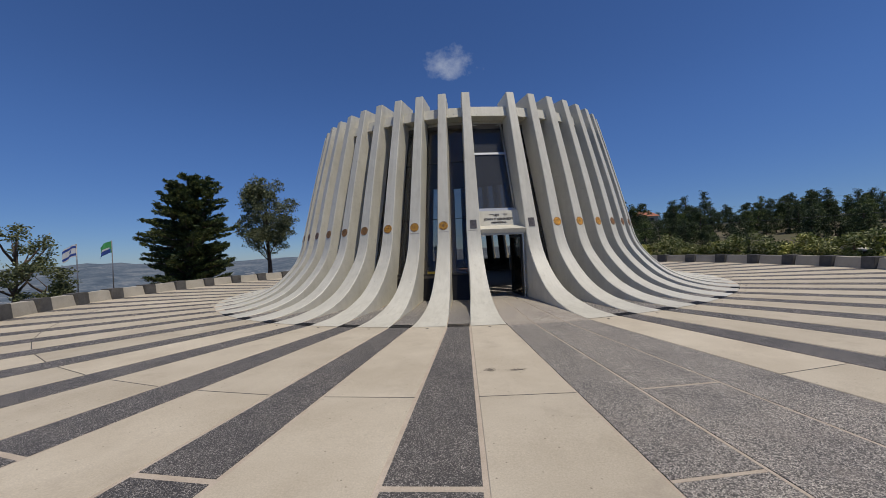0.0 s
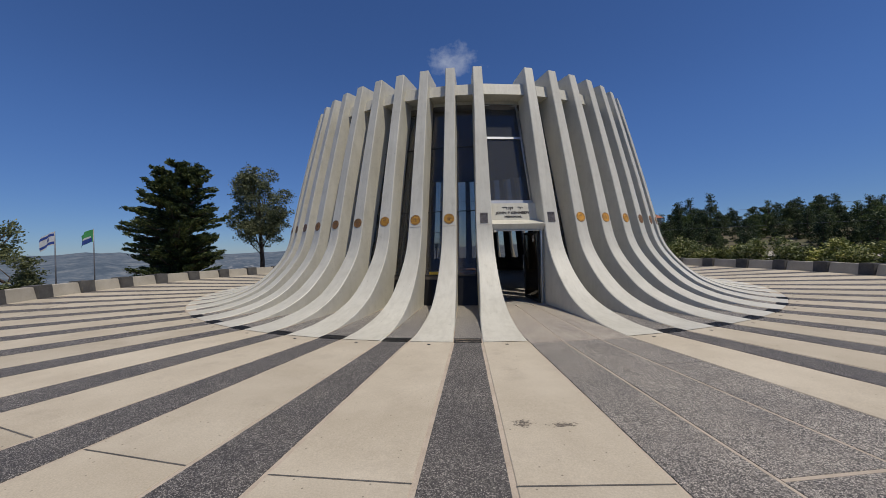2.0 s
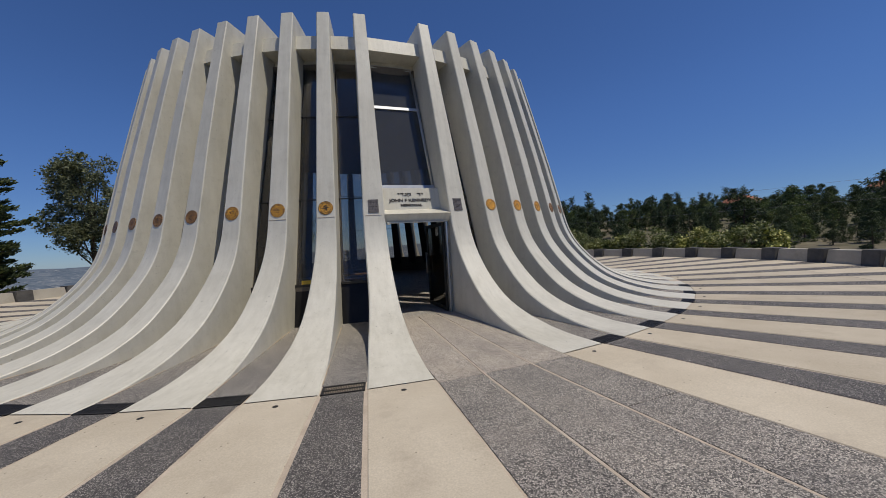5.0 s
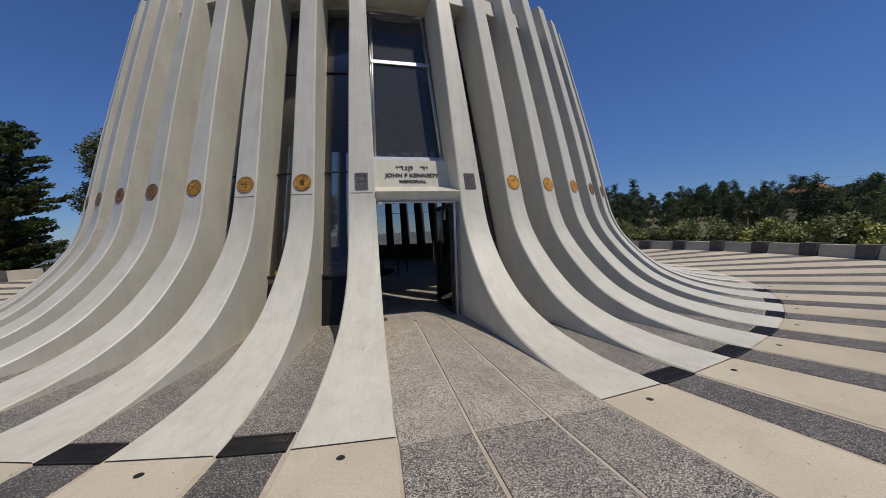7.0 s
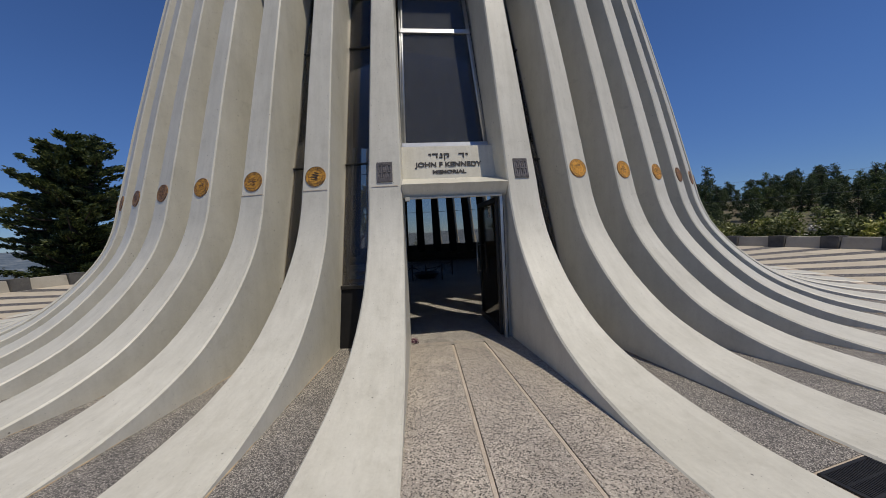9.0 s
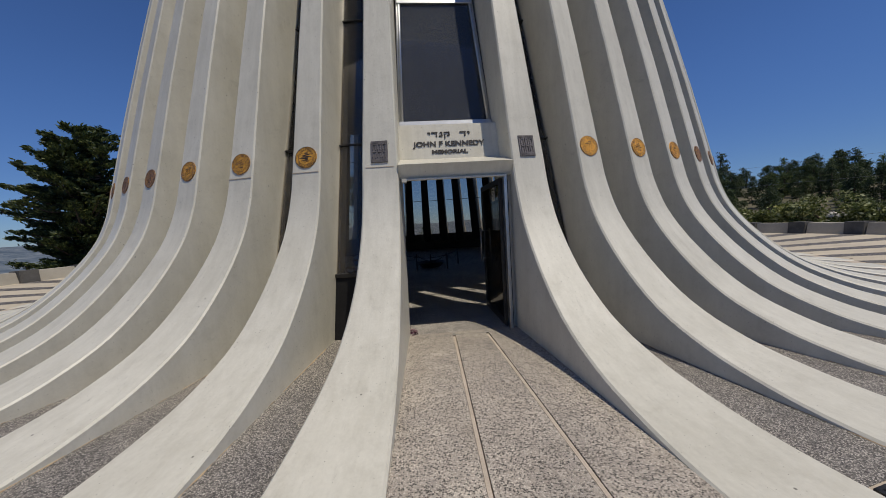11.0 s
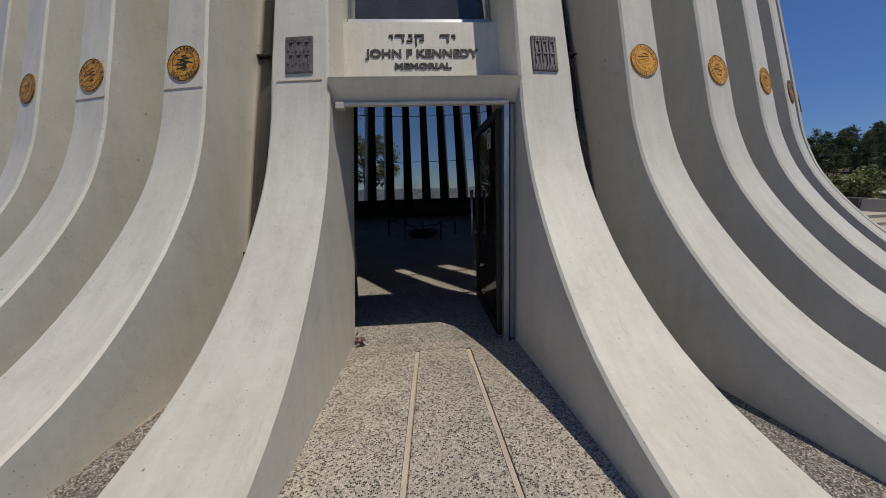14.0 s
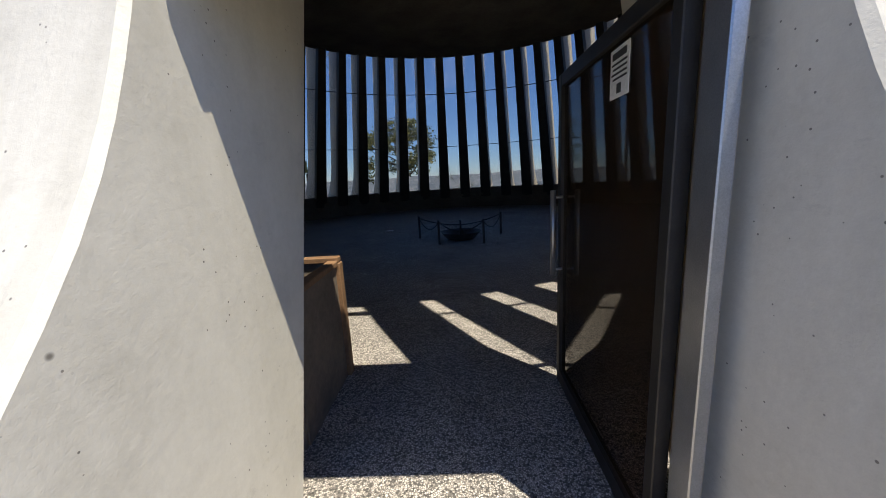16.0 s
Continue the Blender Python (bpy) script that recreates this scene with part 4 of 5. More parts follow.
# mortar bed under the joints
bm = bmesh.new()
sides = 106
rings = [[bm.verts.new((r * math.sin(2 * math.pi * j / sides), -r * math.cos(2 * math.pi * j / sides), z)) for j in range(sides)] for r, z in ((7.4, 0.092), (8.2, 0.068), (9.2, 0.032), (10.0, 0.004), (10.80, -0.009), (18.4, 0.084))]
for a, b in zip(rings, rings[1:]):
    for j in range(sides):
        bm.faces.new((a[j], a[(j + 1) % sides], b[(j + 1) % sides], b[j]))
bmesh.ops.recalc_face_normals(bm, faces=bm.faces)
part("mortar_bed", bm, JOINT, plaza)
bm = bmesh.new()
fan = [STEP * (i / 2) for i in range(-13, 14)]
rows_far = [[bm.verts.new((r * math.sin(a), -r * math.cos(a), z)) for a in fan] for r, z in ((18.4, 0.084), (20.65, 0.111), (20.65, -0.6))]
for a, b in zip(rows_far, rows_far[1:]):
    for j in range(len(fan) - 1):
        bm.faces.new((a[j], a[j + 1], b[j + 1], b[j]))
bmesh.ops.recalc_face_normals(bm, faces=bm.faces)
part("mortar_bed", bm, JOINT, plaza)


# ---- parapet of pale and dark blocks ----
parapet = tagged(empty("parapet"), "low wall of alternating pale and dark concrete blocks round the terrace", "wall", kind="structure")


def block_mesh(half0, half1, top, r0, r1, lean):
    zb = ground(R_WALL) - 0.05
    verts = []
    for z, d in ((zb, 0.0), (top, lean)):
        for r in (r0 + d, r1 - d * 0.3):
            k = r / r0
            verts += [(-half0 * k + d * half1, -r, z), (half0 * k - d * half1, -r, z)]
    faces = [(0, 1, 5, 4), (1, 3, 7, 5), (3, 2, 6, 7), (2, 0, 4, 6), (4, 5, 7, 6), (1, 0, 2, 3)]
    bm = bmesh.new()
    vs = [bm.verts.new(v) for v in verts]
    for f in faces:
        bm.faces.new([vs[i] for i in f])
    bmesh.ops.recalc_face_normals(bm, faces=bm.faces)
    bmesh.ops.bevel(bm, geom=bm.edges[:], offset=0.018, segments=2, affect="EDGES")
    me = bpy.data.meshes.new("block")
    bm.to_mesh(me)
    bm.free()
    return me


PALE = block_mesh(0.655, 0.2, 0.52, R_WALL, R_WALL + 0.5, 0.10)
DARK = block_mesh(0.315, 0.0, 0.56, R_WALL - 0.05, R_WALL + 0.55, 0.05)
PALE.materials.append(BLOCKPALE)
DARK.materials.append(BLOCKDARK)
for slot in range(SLOTS):
    off = min(slot, SLOTS - slot)
    if off > 6:
        part_mesh("pale_block", PALE, BLOCKPALE, parapet).matrix_local = spin(slot)
    if min(slot + 0.5, SLOTS - slot - 0.5) > 6:
        part_mesh("dark_block", DARK, BLOCKDARK, parapet, "rough dark aggregate block").matrix_local = spin(slot + 0.5)


# ---- land ----
def smooth01(a, b, x):
    t = min(1.0, max(0.0, (x - a) / (b - a)))
    return t * t * (3 - 2 * t)


def land(r, az):
    """Height of the land at a distance and a bearing (degrees, clockwise from +y)."""
    if r < 19:
        return -0.15
    hill = smooth01(12, 30, az) * (1 - smooth01(105, 150, az))
    x, y = r * math.sin(radians(az)), r * math.cos(radians(az))
    nz = noise.noise((x * 0.013, y * 0.013, 0.3)) * 2.2 + noise.noise((x * 0.05, y * 0.05, 1.7)) * 0.5
    up = -1.8 * smooth01(19, 32, r) + 8.2 * smooth01(36, 125, r) - 6.0 * smooth01(125, 260, r)
    up *= 0.70 + 0.30 * smooth01(42, 54, az) - 0.25 * smooth01(60, 70, az)
    down = -0.35 - 1.2 * smooth01(18, 28, r) - 6 * smooth01(28, 60, r) - 55 * smooth01(60, 420, r)
    ridge = 61 * smooth01(500, 1500, r) + noise.noise((az * 0.09, 2.2, 0)) * 22 * smooth01(700, 1500, r) + noise.noise((az * 0.25, 5.2, 0)) * 7 * smooth01(700, 1500, r)
    return hill * up + (1 - hill) * (down + ridge) + nz * smooth01(22, 60, r) * (1 + smooth01(200, 900, r) * 4)


radii = [17.6, 18.5, 19.5, 21, 23, 26, 30, 35, 41, 48, 56, 65, 75, 86, 98, 112, 128, 146, 170, 200, 240, 290, 360, 450, 560, 700, 860, 1040, 1240, 1480, 1800, 2400, 3200]
na = 240
lv, lf = [], []
for r in radii:
    for j in range(na):
        az = 360 * j / na - 180
        lv.append((r * math.sin(radians(az)), r * math.cos(radians(az)), land(r, az) if r > 18 else -0.12))
for i in range(len(radii) - 1):
    for j in range(na):
        q = (i * na + j, i * na + (j + 1) % na, (i + 1) * na + (j + 1) % na, (i + 1) * na + j)
        lf.append(q[::-1])
me = raw("ground", lv, lf, True)
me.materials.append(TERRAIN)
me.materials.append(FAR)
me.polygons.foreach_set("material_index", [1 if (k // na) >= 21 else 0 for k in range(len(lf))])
tagged(part_mesh("ground", me, TERRAIN), "dry wooded hillside falling into a hazy valley with far ridges", "ground", kind="structure")


def at(az, r, dz=0.0):
    return Vector((r * math.sin(radians(az)), r * math.cos(radians(az)), land(r, az) + dz))


# ---- plants ----
def leaf_cloud(points, normals, size, rnd, per, spread, flat=0.5, ratio=0.45):
    """Many small leaf blades round points, as one list of faces."""
    verts, faces = [], []
    for p, nrm in zip(points, normals):
        for _ in range(per):
            c = Vector(p) + Vector((rnd.gauss(0, spread), rnd.gauss(0, spread), rnd.gauss(0, spread * 0.7)))
            d = (Vector(nrm) * flat + Vector((rnd.uniform(-1, 1), rnd.uniform(-1, 1), rnd.uniform(-0.6, 0.8)))).normalized()
            u = d.orthogonal().normalized()
            u = (Matrix.Rotation(rnd.uniform(0, 6.28), 3, d) @ u)
            s = size * rnd.uniform(0.6, 1.3)
            i = len(verts)
            verts += [c - d * s, c + u * s * ratio, c + d * s, c - u * s * ratio]
            faces.append((i, i + 1, i + 2, i + 3))
    return verts, faces


def trunk_bm(h, r, rnd, lean=0.3, sides=8, limbs=()):
    bm = bmesh.new()
    pts = [(rnd.uniform(-1, 1) * lean * t * 0.5, rnd.uniform(-1, 1) * lean * t * 0.5, h * t - 0.3) for t in (0, 0.25, 0.5, 0.75, 1.0)]
    pts[0] = (0, 0, -0.3)
    add_tube(bm, pts, [r * 1.25, r, r * 0.75, r * 0.5, r * 0.15], sides)
    for a, b, rr in limbs:
        a, b = Vector(a), Vector(b)
        mid = (a + b) / 2 + Vector((0, 0, -0.1 * (b - a).length))
        add_tube(bm, [a, mid, b], [rr, rr * 0.7, rr * 0.25], 6)
    return bm


def conifer(name, loc, h, rad, seed, label):
    """A broad dark conifer with drooping tiers of needle clumps."""
    rnd = random.Random(seed)
    t = empty(name, loc)
    tagged(t, label, "tree")
    limbs, pts, nr = [], [], []
    tops = ((0.0, 0.0, 1.0), (-0.22 * rad, 0.1, 0.93), (0.42 * rad, 0.1, 0.97))
    for tx, ty, th in tops:
        count = 130 if tx == 0 else 80
        for i in range(count):
            f = (i + rnd.random()) / count
            f = min(0.995, f + 0.007 * math.sin(f * 75 + tx))
            z = h * th * (0.03 + 0.97 * f)
            L = rad * (1 - f) ** 0.42 * (rnd.uniform(0.5, 1.0) if f > 0.22 else rnd.uniform(0.5, 0.78)) * (1.0 if tx == 0 else 0.62)
            L = max(L, 0.35)
            a = rnd.uniform(0, 6.28)
            d = Vector((math.cos(a), math.sin(a), 0))
            base = Vector((tx * f, ty * f, z))
            tip = base + d * L + Vector((0, 0, L * rnd.uniform(0.10, 0.46)))
            limbs.append((base, tip, 0.05 * (1 - f) + 0.015))
            m = max(4, int(L * 7))
            for j in range(m):
                s = 0.25 + 0.75 * j / (m - 1)
                side = Vector((-d.y, d.x, 0)) * rnd.uniform(-0.28, 0.28) * L * (1.1 - s)
                pts.append(base.lerp(tip, s) + side + Vector((0, 0, rnd.uniform(-0.08, 0.05))))
                nr.append((d * 0.8 + Vector((0, 0, 0.35)) + side.normalized() * 0.3).normalized())
    v, f = leaf_cloud(pts, nr, 0.115, rnd, 32, 0.085, 1.3, 0.34)
    part("trunk", trunk_bm(h * 0.78, 0.24, rnd, 0.2, 8, limbs), BARK, t)
    part_mesh("crown", raw("crown", v, f), NEEDLE, t)
    return t


def round_tree(name, loc, h, crown_lo, rad, seed, label, material, lumps=26, leaf=0.09, per=16, limbs_n=12, category="tree"):
    """An open-crowned tree: trunk, limbs to each leafy lump, gaps between lumps."""
    rnd = random.Random(seed)
    t = empty(name, loc)
    tagged(t, label, category)
    limbs, pts, nr = [], [], []
    mid, half = (crown_lo + h) / 2, (h - crown_lo) / 2
    for i in range(lumps):
        a, u, q = rnd.uniform(0, 6.28), rnd.uniform(-1, 1), rnd.uniform(0.35, 1) ** 0.6
        w = math.sqrt(max(0, 1 - u * u))
        c = Vector((math.cos(a) * w * q * rad, math.sin(a) * w * q * rad, mid + u * half * q))
        if i < limbs_n:
            limbs.append((Vector((0, 0, max(crown_lo * 0.7, c.z - half * 0.8))), c, 0.06))
        s = rnd.uniform(0.16, 0.30) * rad
        for _ in range(int(18)):
            d = Vector((rnd.gauss(0, 1), rnd.gauss(0, 1), rnd.gauss(0, 1))).normalized()
            pts.append(c + d * s * rnd.uniform(0.5, 1.1))
            nr.append(d)
    v, f = leaf_cloud(pts, nr, leaf, rnd, per, leaf * 1.6, 0.4, 0.5)
    part("trunk", trunk_bm(h * 0.85, 0.14 * h / 7, rnd, 0.4, 8, limbs), BARK, t)
    part_mesh("crown", raw("crown", v, f), material, t)
    return t


conifer("conifer_tree", at(-59.9, 22.2), 9.0, 4.1, 3, "broad dark green conifer with drooping branches behind the low wall")
round_tree("pine_tree", at(-44.6, 21.1), 9.0, 2.8, 2.4, 8, "slim open-crowned grey-green pine beside the low wall", GREYPINE, 84, 0.085, 17)
round_tree("small_tree", at(-88.6, 21.0), 4.6, 1.4, 1.3, 21, "sparse yellowing small tree beyond the low wall", OLIVE, 16, 0.07, 10)
round_tree("shrub", at(-88.5, 19.8), 2.4, 0.2, 1.2, 22, "dense green shrub beyond the low wall", OLIVE, 18, 0.06, 14, 4, "shrub")
round_tree("courtyard_tree", at(-11.6, 20.4), 6.0, 1.9, 3.1, 12, "leafy green tree outside behind the hall", OLIVE, 30, 0.10, 18)


def yucca(loc, h, seed, spread=0.7):
    rnd = random.Random(seed)
    t = tagged(empty("yucca", loc), "spiky yucca with stiff narrow leaves outside the hall", "plant", "yuccas")
    bm = bmesh.new()
    add_tube(bm, [(0, 0, -0.2), (0.02, 0.02, h * 0.6), (0.03, 0, h)], [0.08, 0.06, 0.05], 7)
    part("stem", bm, BARK, t)
    v, f = [], []
    for i in range(60):
        a, e = rnd.uniform(0, 6.28), rnd.uniform(-0.5, 1.4)
        d = Vector((math.cos(a) * math.cos(e), math.sin(a) * math.cos(e), math.sin(e)))
        s = d.cross(Vector((0, 0, 1))).normalized() * 0.03
        b = Vector((0, 0, h)) + d * 0.05
        m, tip = b + d * spread * 0.55, b + d * spread + Vector((0, 0, -0.22 * spread))
        i0 = len(v)
        v += [b - s * 0.6, b + s * 0.6, m + s, m - s, tip]
        f += [(i0, i0 + 1, i0 + 2, i0 + 3), (i0 + 3, i0 + 2, i0 + 4)]
    part_mesh("leaves", raw("leaves", v, f), YUCCA, t)
    return t


yucca(Vector((-0.5, 12.0, 0.0)), 1.55, 1)
yucca(Vector((0.57, 12.0, 0.0)), 1.0, 2)
yucca(Vector((-6.6, 8.0, 0.0)), 1.9, 3)
yucca(Vector((-5.95, 8.3, 0.0)), 7.0, 4, 1.3)

# hedge of ivy-like bushes right behind the parapet
for i in range(26):
    rnd = random.Random(100 + i)
    az = 31 + i * 2.75 + rnd.uniform(-0.6, 0.6)
    big = 0.85 + 0.55 * math.sin(i * 1.15) + rnd.uniform(-0.1, 0.15)
    round_tree("bush", at(az, 19.4 + rnd.uniform(-0.3, 0.5)), 0.95 + 0.55 * big, 0.1, 0.85 * big, 300 + i, "glossy yellow-green leafy bush behind the low wall", BUSH, 13, 0.085, 9, 3, "bush")

# wooded hill: a few pines built once and repeated
rnd = random.Random(4)
MASTER = []
for i in range(5):
    tall = (i == 4)
    lump = 17 if not tall else 13
    r0 = random.Random(50 + i)
    pts, nr, limbs = [], [], []
    hh = 6.2 if not tall else 7.5
    for j in range(lump * 2):
        fz = r0.uniform(0.06, 1)
        rr = (2.1 if not tall else 1.15) * (math.sin(min(1, (1.08 - fz) * 1.6) * 1.5)) * r0.uniform(0.3, 1)
        a = r0.uniform(0, 6.28)
        c = Vector((rr * math.cos(a), rr * math.sin(a), fz * hh))
        if j < 6:
            limbs.append((Vector((0, 0, c.z * 0.75)), c, 0.07))
        for _ in range(9):
            d = Vector((r0.gauss(0, 1), r0.gauss(0, 1), r0.gauss(0, 0.8))).normalized()
            pts.append(c + d * 0.45)
            nr.append(d)
    v, f = leaf_cloud(pts, nr, 0.14, r0, 11, 0.2, 0.5, 0.5)
    MASTER.append((raw("crown", v, f), trunk_bm(hh * 0.9, 0.13, r0, 0.5, 6, limbs)))
TRUNKS = []
for c, b in MASTER:
    c.materials.append(WOODS)
    tm = bpy.data.meshes.new("trunk")
    b.to_mesh(tm)
    b.free()
    tm.materials.append(BARK)
    TRUNKS.append(tm)
made = 0
while made < 295:
    az, r = rnd.uniform(27, 90), 40 + 72 * rnd.random() ** 0.7
    if 65 < az < 75 and r < 62:
        continue
    i = rnd.choice((0, 0, 1, 1, 2, 3, 3, 4, 4))
    t = empty("hill_pine", at(az, r, -0.1))
    s = rnd.uniform(0.45, 0.85) * (0.62 if r < 62 else 1.0) * (1.5 if rnd.random() < 0.13 else 1.0)
    t.scale, t.rotation_euler = (s * rnd.uniform(0.9, 1.15), s, s * rnd.uniform(0.85, 1.15)), (0, 0, rnd.uniform(0, 6.28))
    tagged(t, "dark green pine standing on the wooded hillside" if i < 4 else "slender dark cypress-like tree on the wooded hillside", "tree", "trees on the hill")
    part_mesh("crown", MASTER[i][0], WOODS, t)
    part_mesh("trunk", TRUNKS[i], BARK, t)
    made += 1


# the woods further up the hill, too many to count
fv, ff = [], []
for _ in range(140):
    az, r = rnd.uniform(20, 96), rnd.uniform(108, 165)
    c = MASTER[rnd.choice((0, 1, 2, 3, 3, 4))][0]
    m = Matrix.Translation(at(az, r, -0.2)) @ Matrix.Rotation(rnd.uniform(0, 6.28), 4, "Z") @ Matrix.Scale(rnd.uniform(0.6, 1.1), 4)
    co = np.empty(len(c.vertices) * 3)
    c.vertices.foreach_get("co", co)
    co = co.reshape(-1, 3) @ np.array(m.to_3x3()).T + np.array(m.translation)
    base = len(fv)
    fv.extend(co.tolist())
    ff.extend([tuple(base + q for q in p.vertices) for p in c.polygons])
tagged(part_mesh("far_woods", raw("far_woods", fv, ff), WOODS), "dense dark pine woods along the top of the hill", "woods", kind="stuff")


# houses on the hill, pale road and rocks
def house(az, r, w, d, h, seed, dz=1.5):
    t = tagged(empty("house", at(az, r, dz)), "pale stone house with a red tiled roof among the trees", "house", "houses on the hill")
    t.rotation_euler = (0, 0, radians(-az + 20 * (seed % 3)))
    bm = bmesh.new()
    add_box(bm, (-w / 2, -d / 2, -3), (w / 2, d / 2, h), 0.05)
    part("wall", bm, RENDERWALL, t)
    bm = bmesh.new()
    o = 0.5
    vs = [bm.verts.new(p) for p in ((-w / 2 - o, -d / 2 - o, h), (w / 2 + o, -d / 2 - o, h), (w / 2 + o, d / 2 + o, h), (-w / 2 - o, d / 2 + o, h), (-w / 4, 0, h + 1.9), (w / 4, 0, h + 1.9))]
    for f in ((0, 1, 5, 4), (1, 2, 5), (2, 3, 4, 5), (3, 0, 4), (3, 2, 1, 0)):
        bm.faces.new([vs[i] for i in f])
    part("roof", bm, ROOFTILE, t)
    for x in (-w / 4, w / 4):
        bm = bmesh.new()
        add_box(bm, (x - 0.5, -d / 2 - 0.03, h - 1.9), (x + 0.5, -d / 2 + 0.05, h - 0.6), 0.02)
        part("window", bm, DARKMETAL, t)


house(38.5, 125, 7, 6, 3.6, 1, 1.6)
house(66, 112, 7, 6, 3.0, 2, 0.6)
house(78, 128, 8, 7, 3.2, 3, 1.0)

rocks = []
for i in range(14):
    r0 = random.Random(700 + i)
    bm = bmesh.new()
    bmesh.ops.create_icosphere(bm, subdivisions=2, radius=1.0)
    for v in bm.verts:
        v.co *= 1 + 0.35 * noise.noise(v.co * 1.3 + Vector((i * 3.1, 0, 0)))
        v.co.z *= 0.55
    ob = part("boulder", bm, ROCK)
    ob.location = at(61 + r0.uniform(-4, 4), 44 + r0.uniform(-6, 16), 0.2)
    s = r0.uniform(0.5, 1.3)
    ob.scale = (s * 1.4, s, s)
    tagged(ob, "pale limestone boulder on the slope", "rock", "boulders")

pts = [(64.5 + i * 0.75, 60 - i * 0.9) for i in range(14)]
rv = [at(a, r + d, 0.35) for a, r in pts for d in (-1.6, 1.6)] + [at(a, r + d, -0.4) for a, r in pts for d in (-1.6, 1.6)]
m2 = 2 * len(pts)
rf = [(2 * i, 2 * i + 1, 2 * i + 3, 2 * i + 2) for i in range(13)] + [(2 * i, 2 * i + 2, m2 + 2 * i + 2, m2 + 2 * i) for i in range(13)]
tagged(part_mesh("road", raw("road", rv, rf), ROCK), "pale gravel track climbing the wooded slope", "road", kind="structure")

# power lines in front of the woods
for i, (z0, z1, y) in enumerate(((6.4, 6.2, 30), (4.2, 4.0, 31))):
    bm = bmesh.new()
    a, b = at(12, y + 45), at(108, y + 45)
    a.z, b.z = z0, z1
    add_tube(bm, [a.lerp(b, s) - Vector((0, 0, 2.2 * s * (1 - s))) for s in [k / 16 for k in range(17)]], 0.012, 4)
    tagged(part("power_line", bm, POLE), "thin sagging overhead wire before the wooded hill", "cable", "wires", "structure")


# flags beyond the parapet
def flag(az, r, h, seed, colour):
    p = at(az, r)
    t = tagged(empty("flagpole", p), ("steel pole with a white flag striped in blue" if colour == "white" else "steel pole with a green and blue flag"), "flag", "flags")
    top = h - p.z
    bm = bmesh.new()
    add_tube(bm, [(0, 0, -0.3), (0, 0, top)], [0.045, 0.03], 8)
    part("pole", bm, POLE, t)
    nx, nz = 14, 9
    W, Hh = 1.05, 0.85

    def cloth(name, z0, z1, x0, x1, mtl, off):
        v, f = [], []
        for j in range(nz):
            for i in range(nx):
                u, w = x0 + (x1 - x0) * i / (nx - 1), z0 + (z1 - z0) * j / (nz - 1)
                v.append((-u * W * 0.8, 0.12 * math.sin(u * 9 + w * 2 + seed) * u + off, top - 0.05 - Hh * (1 - w) - 0.45 * u * u))
        for j in range(nz - 1):
            for i in range(nx - 1):
                q = j * nx + i
                f.append((q, q + 1, q + nx + 1, q + nx))
        return part_mesh(name, raw(name, v, f, True), mtl, t)

    if colour == "white":
        cloth("flag", 0, 1, 0, 1, WHITE, 0)
        for o in (-0.006, 0.006):
            cloth("stripe", 0.1, 0.28, 0, 1, BLUE, o)
            cloth("stripe", 0.72, 0.9, 0, 1, BLUE, o)
            cloth("badge", 0.38, 0.62, 0.4, 0.6, BLUE, o)
    else:
        cloth("flag", 0, 1, 0, 1, GREEN, 0)
        for o in (-0.006, 0.006):
            cloth("stripe", 0.02, 0.35, 0.1, 0.98, BLUE, o)
            cloth("badge", 0.36, 0.5, 0.2, 0.9, WHITE, o)


flag(-69.3, 27.7, 3.3, 1, "white")
flag(-65.9, 26.8, 3.5, 4, "green")

# ---- inside the hall ----
# solid carved wall under the windows, behind the low panels
bm = bmesh.new()
for s0 in range(1, SLOTS - 1):
    m = spin(s0 + 0.5)
    r1 = glass_r(0.5) - 0.08
    h = r1 * math.tan(STEP / 2) + 0.01
    if 2 <= s0 <= SLOTS - 3:
        add_box(bm, (-h, -r1, 0.08), (h, -r1 + 0.14, 0.90), 0.01, m)
        rr = random.Random(s0)
        for _ in range(5):
            x, z = rr.uniform(-0.3, 0.3), rr.uniform(0.2, 0.75)
            add_box(bm, (x - 0.09, -r1 + 0.13, z - 0.05), (x + 0.09, -r1 + 0.18, z + 0.05), 0.02, m @ Matrix.Translation((0, 0, 0)))
inner = part("wall_inner", bm, INWALL)
tagged(inner, "low dark carved stone wall under the hall windows", "wall", kind="structure")

# flame basin with low posts and swags
basin = tagged(empty("flame_basin", (0.05, -0.65, 0.10)), "dark metal fire basin inside a low barrier of posts and swags", "basin")
bm = bmesh.new()
prof = ((0.10, 0.0), (0.30, 0.03), (0.42, 0.16), (0.44, 0.18), (0.38, 0.16), (0.2, 0.08))
rings = [[bm.verts.new((r * math.cos(a), r * math.sin(a), z)) for a in [2 * math.pi * j / 24 for j in range(24)]] for r, z in prof]
for a, b in zip(rings, rings[1:]):
    for j in range(24):
        bm.faces.new((a[j], a[(j + 1) % 24], b[(j + 1) % 24], b[j]))
bm.faces.new(rings[0][::-1])
bm.faces.new(rings[-1])
part("bowl", bm, DARKMETAL, basin)
bm = bmesh.new()
add_tube(bm, [(0, 0, 0.07), (0, 0, 0.42)], [0.03, 0.02], 8)
part("burner", bm, DARKMETAL, basin)
corners = [(-0.45, -0.5), (0.45, -0.6), (0.93, 0.5), (-0.93, 0.4)]
for x, y in corners:
    bm = bmesh.new()
    add_box(bm, (x - 0.022, y - 0.022, 0), (x + 0.022, y + 0.022, 0.50), 0.004)
    part("post", bm, DARKMETAL, basin)
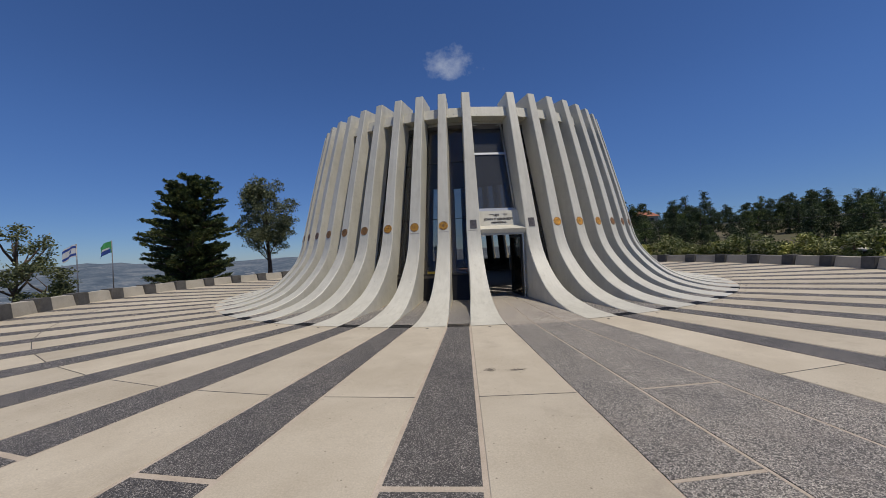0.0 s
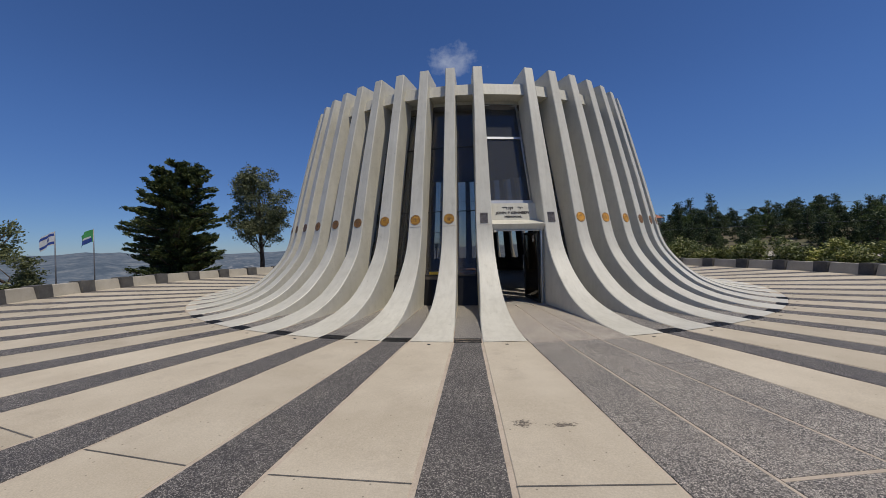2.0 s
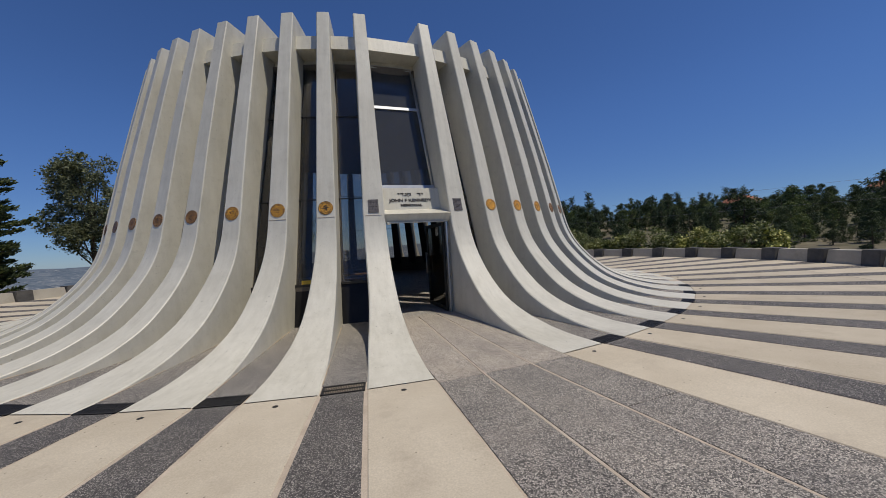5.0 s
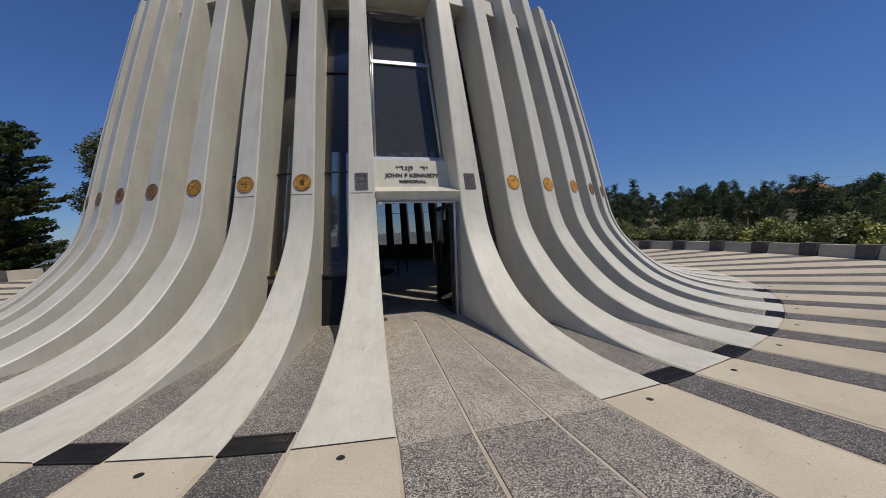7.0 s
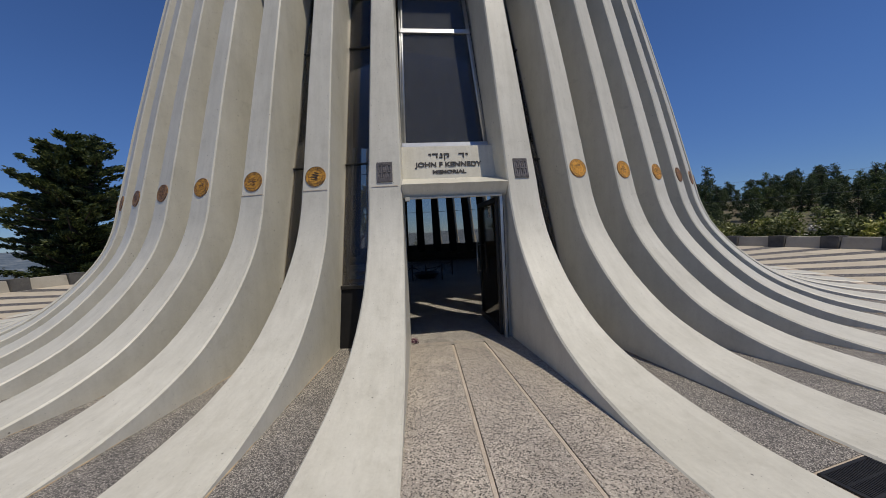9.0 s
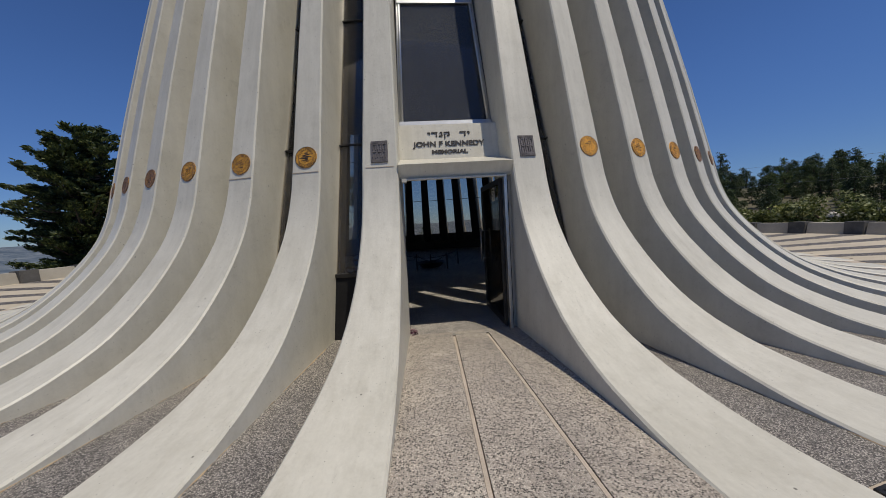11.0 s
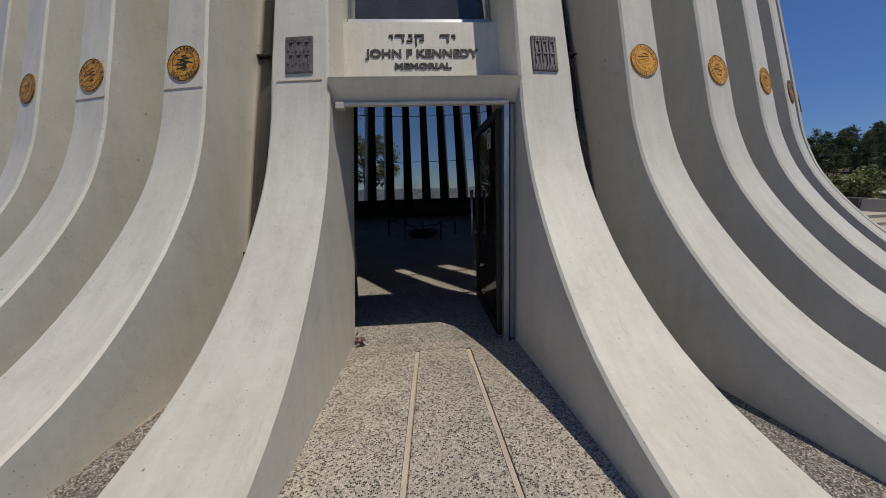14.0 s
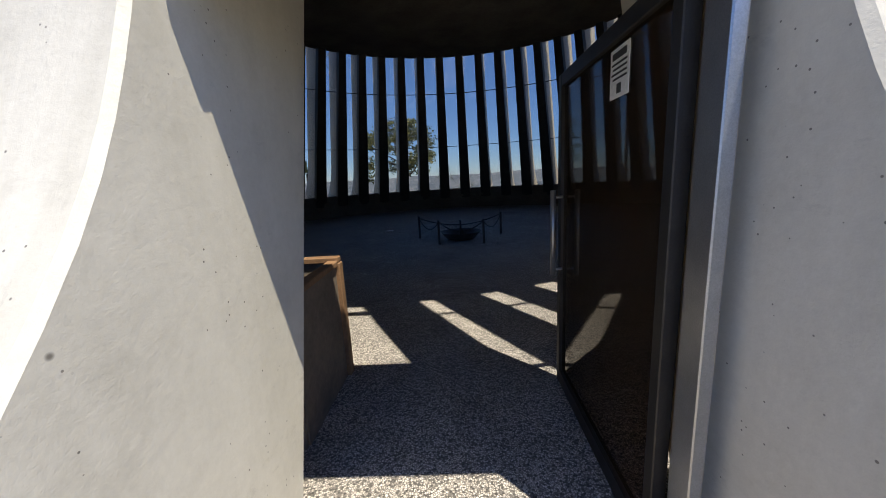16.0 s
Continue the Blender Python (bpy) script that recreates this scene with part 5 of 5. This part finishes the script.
for a, b in ((0, 1), (1, 2), (2, 3), (3, 0)):
    A, B = Vector((*corners[a], 0.46)), Vector((*corners[b], 0.46))
    bm = bmesh.new()
    add_tube(bm, [A.lerp(B, s) - Vector((0, 0, 0.8 * s * (1 - s))) for s in [i / 12 for i in range(13)]], 0.011, 6)
    part("swag", bm, DARKMETAL, basin)

# open bin beside the door
stand = tagged(empty("door_bin", (-1.2, -6.45, 0.10)), "worn open-topped bin with a reddish timber rim just inside the door", "bin")
board = grain("bin_board", (0.13, 0.105, 0.08), (0.24, 0.19, 0.14), 3, 0.8, 30, 0.3, stain=(0.25, 0.13, 0.06), stain_scale=2.0)
for lo, hi in (((-0.30, -0.39, 0), (0.30, -0.36, 0.80)), ((-0.30, 0.36, 0), (0.30, 0.39, 0.84)), ((-0.30, -0.36, 0), (-0.27, 0.36, 0.82)), ((0.28, -0.36, 0), (0.31, 0.36, 0.82)), ((-0.27, -0.36, 0.02), (0.28, 0.36, 0.05))):
    bm = bmesh.new()
    add_box(bm, lo, hi, 0.004)
    part("panel", bm, board, stand)
for lo, hi in (((-0.32, -0.41, 0.80), (0.33, -0.34, 0.84)), ((-0.32, 0.34, 0.84), (0.33, 0.41, 0.88)), ((0.26, -0.34, 0.82), (0.33, 0.34, 0.86)), ((0.29, 0.34, 0.0), (0.34, 0.41, 0.84))):
    bm = bmesh.new()
    add_box(bm, lo, hi, 0.006)
    part("rim", bm, RUST, stand, "reddish brown timber edge")

# small white plate lying on the hall floor
bm = bmesh.new()
add_box(bm, (-0.09, -0.05, 0.0), (0.09, 0.05, 0.012), 0.003)
paper = part("floor_light", bm, WHITE)
paper.location = (-1.82, 1.17, 0.101)
tagged(paper, "small white plate lying on the dark floor", "plate")

# dry bracts blown against the jamb
rnd = random.Random(9)
v, f = leaf_cloud([(-0.66 + rnd.uniform(-0.04, 0.05), -7.42 + rnd.uniform(-0.08, 0.10), 0.115 + rnd.uniform(0, 0.03)) for _ in range(14)], [(0, 0, 0.2)] * 14, 0.024, rnd, 3, 0.02, 0.2, 0.6)
tagged(part_mesh("fallen_bracts", raw("fallen_bracts", v, f), PINK), "dry pinkish leaves gathered at the foot of the door jamb", "leaves", kind="stuff")
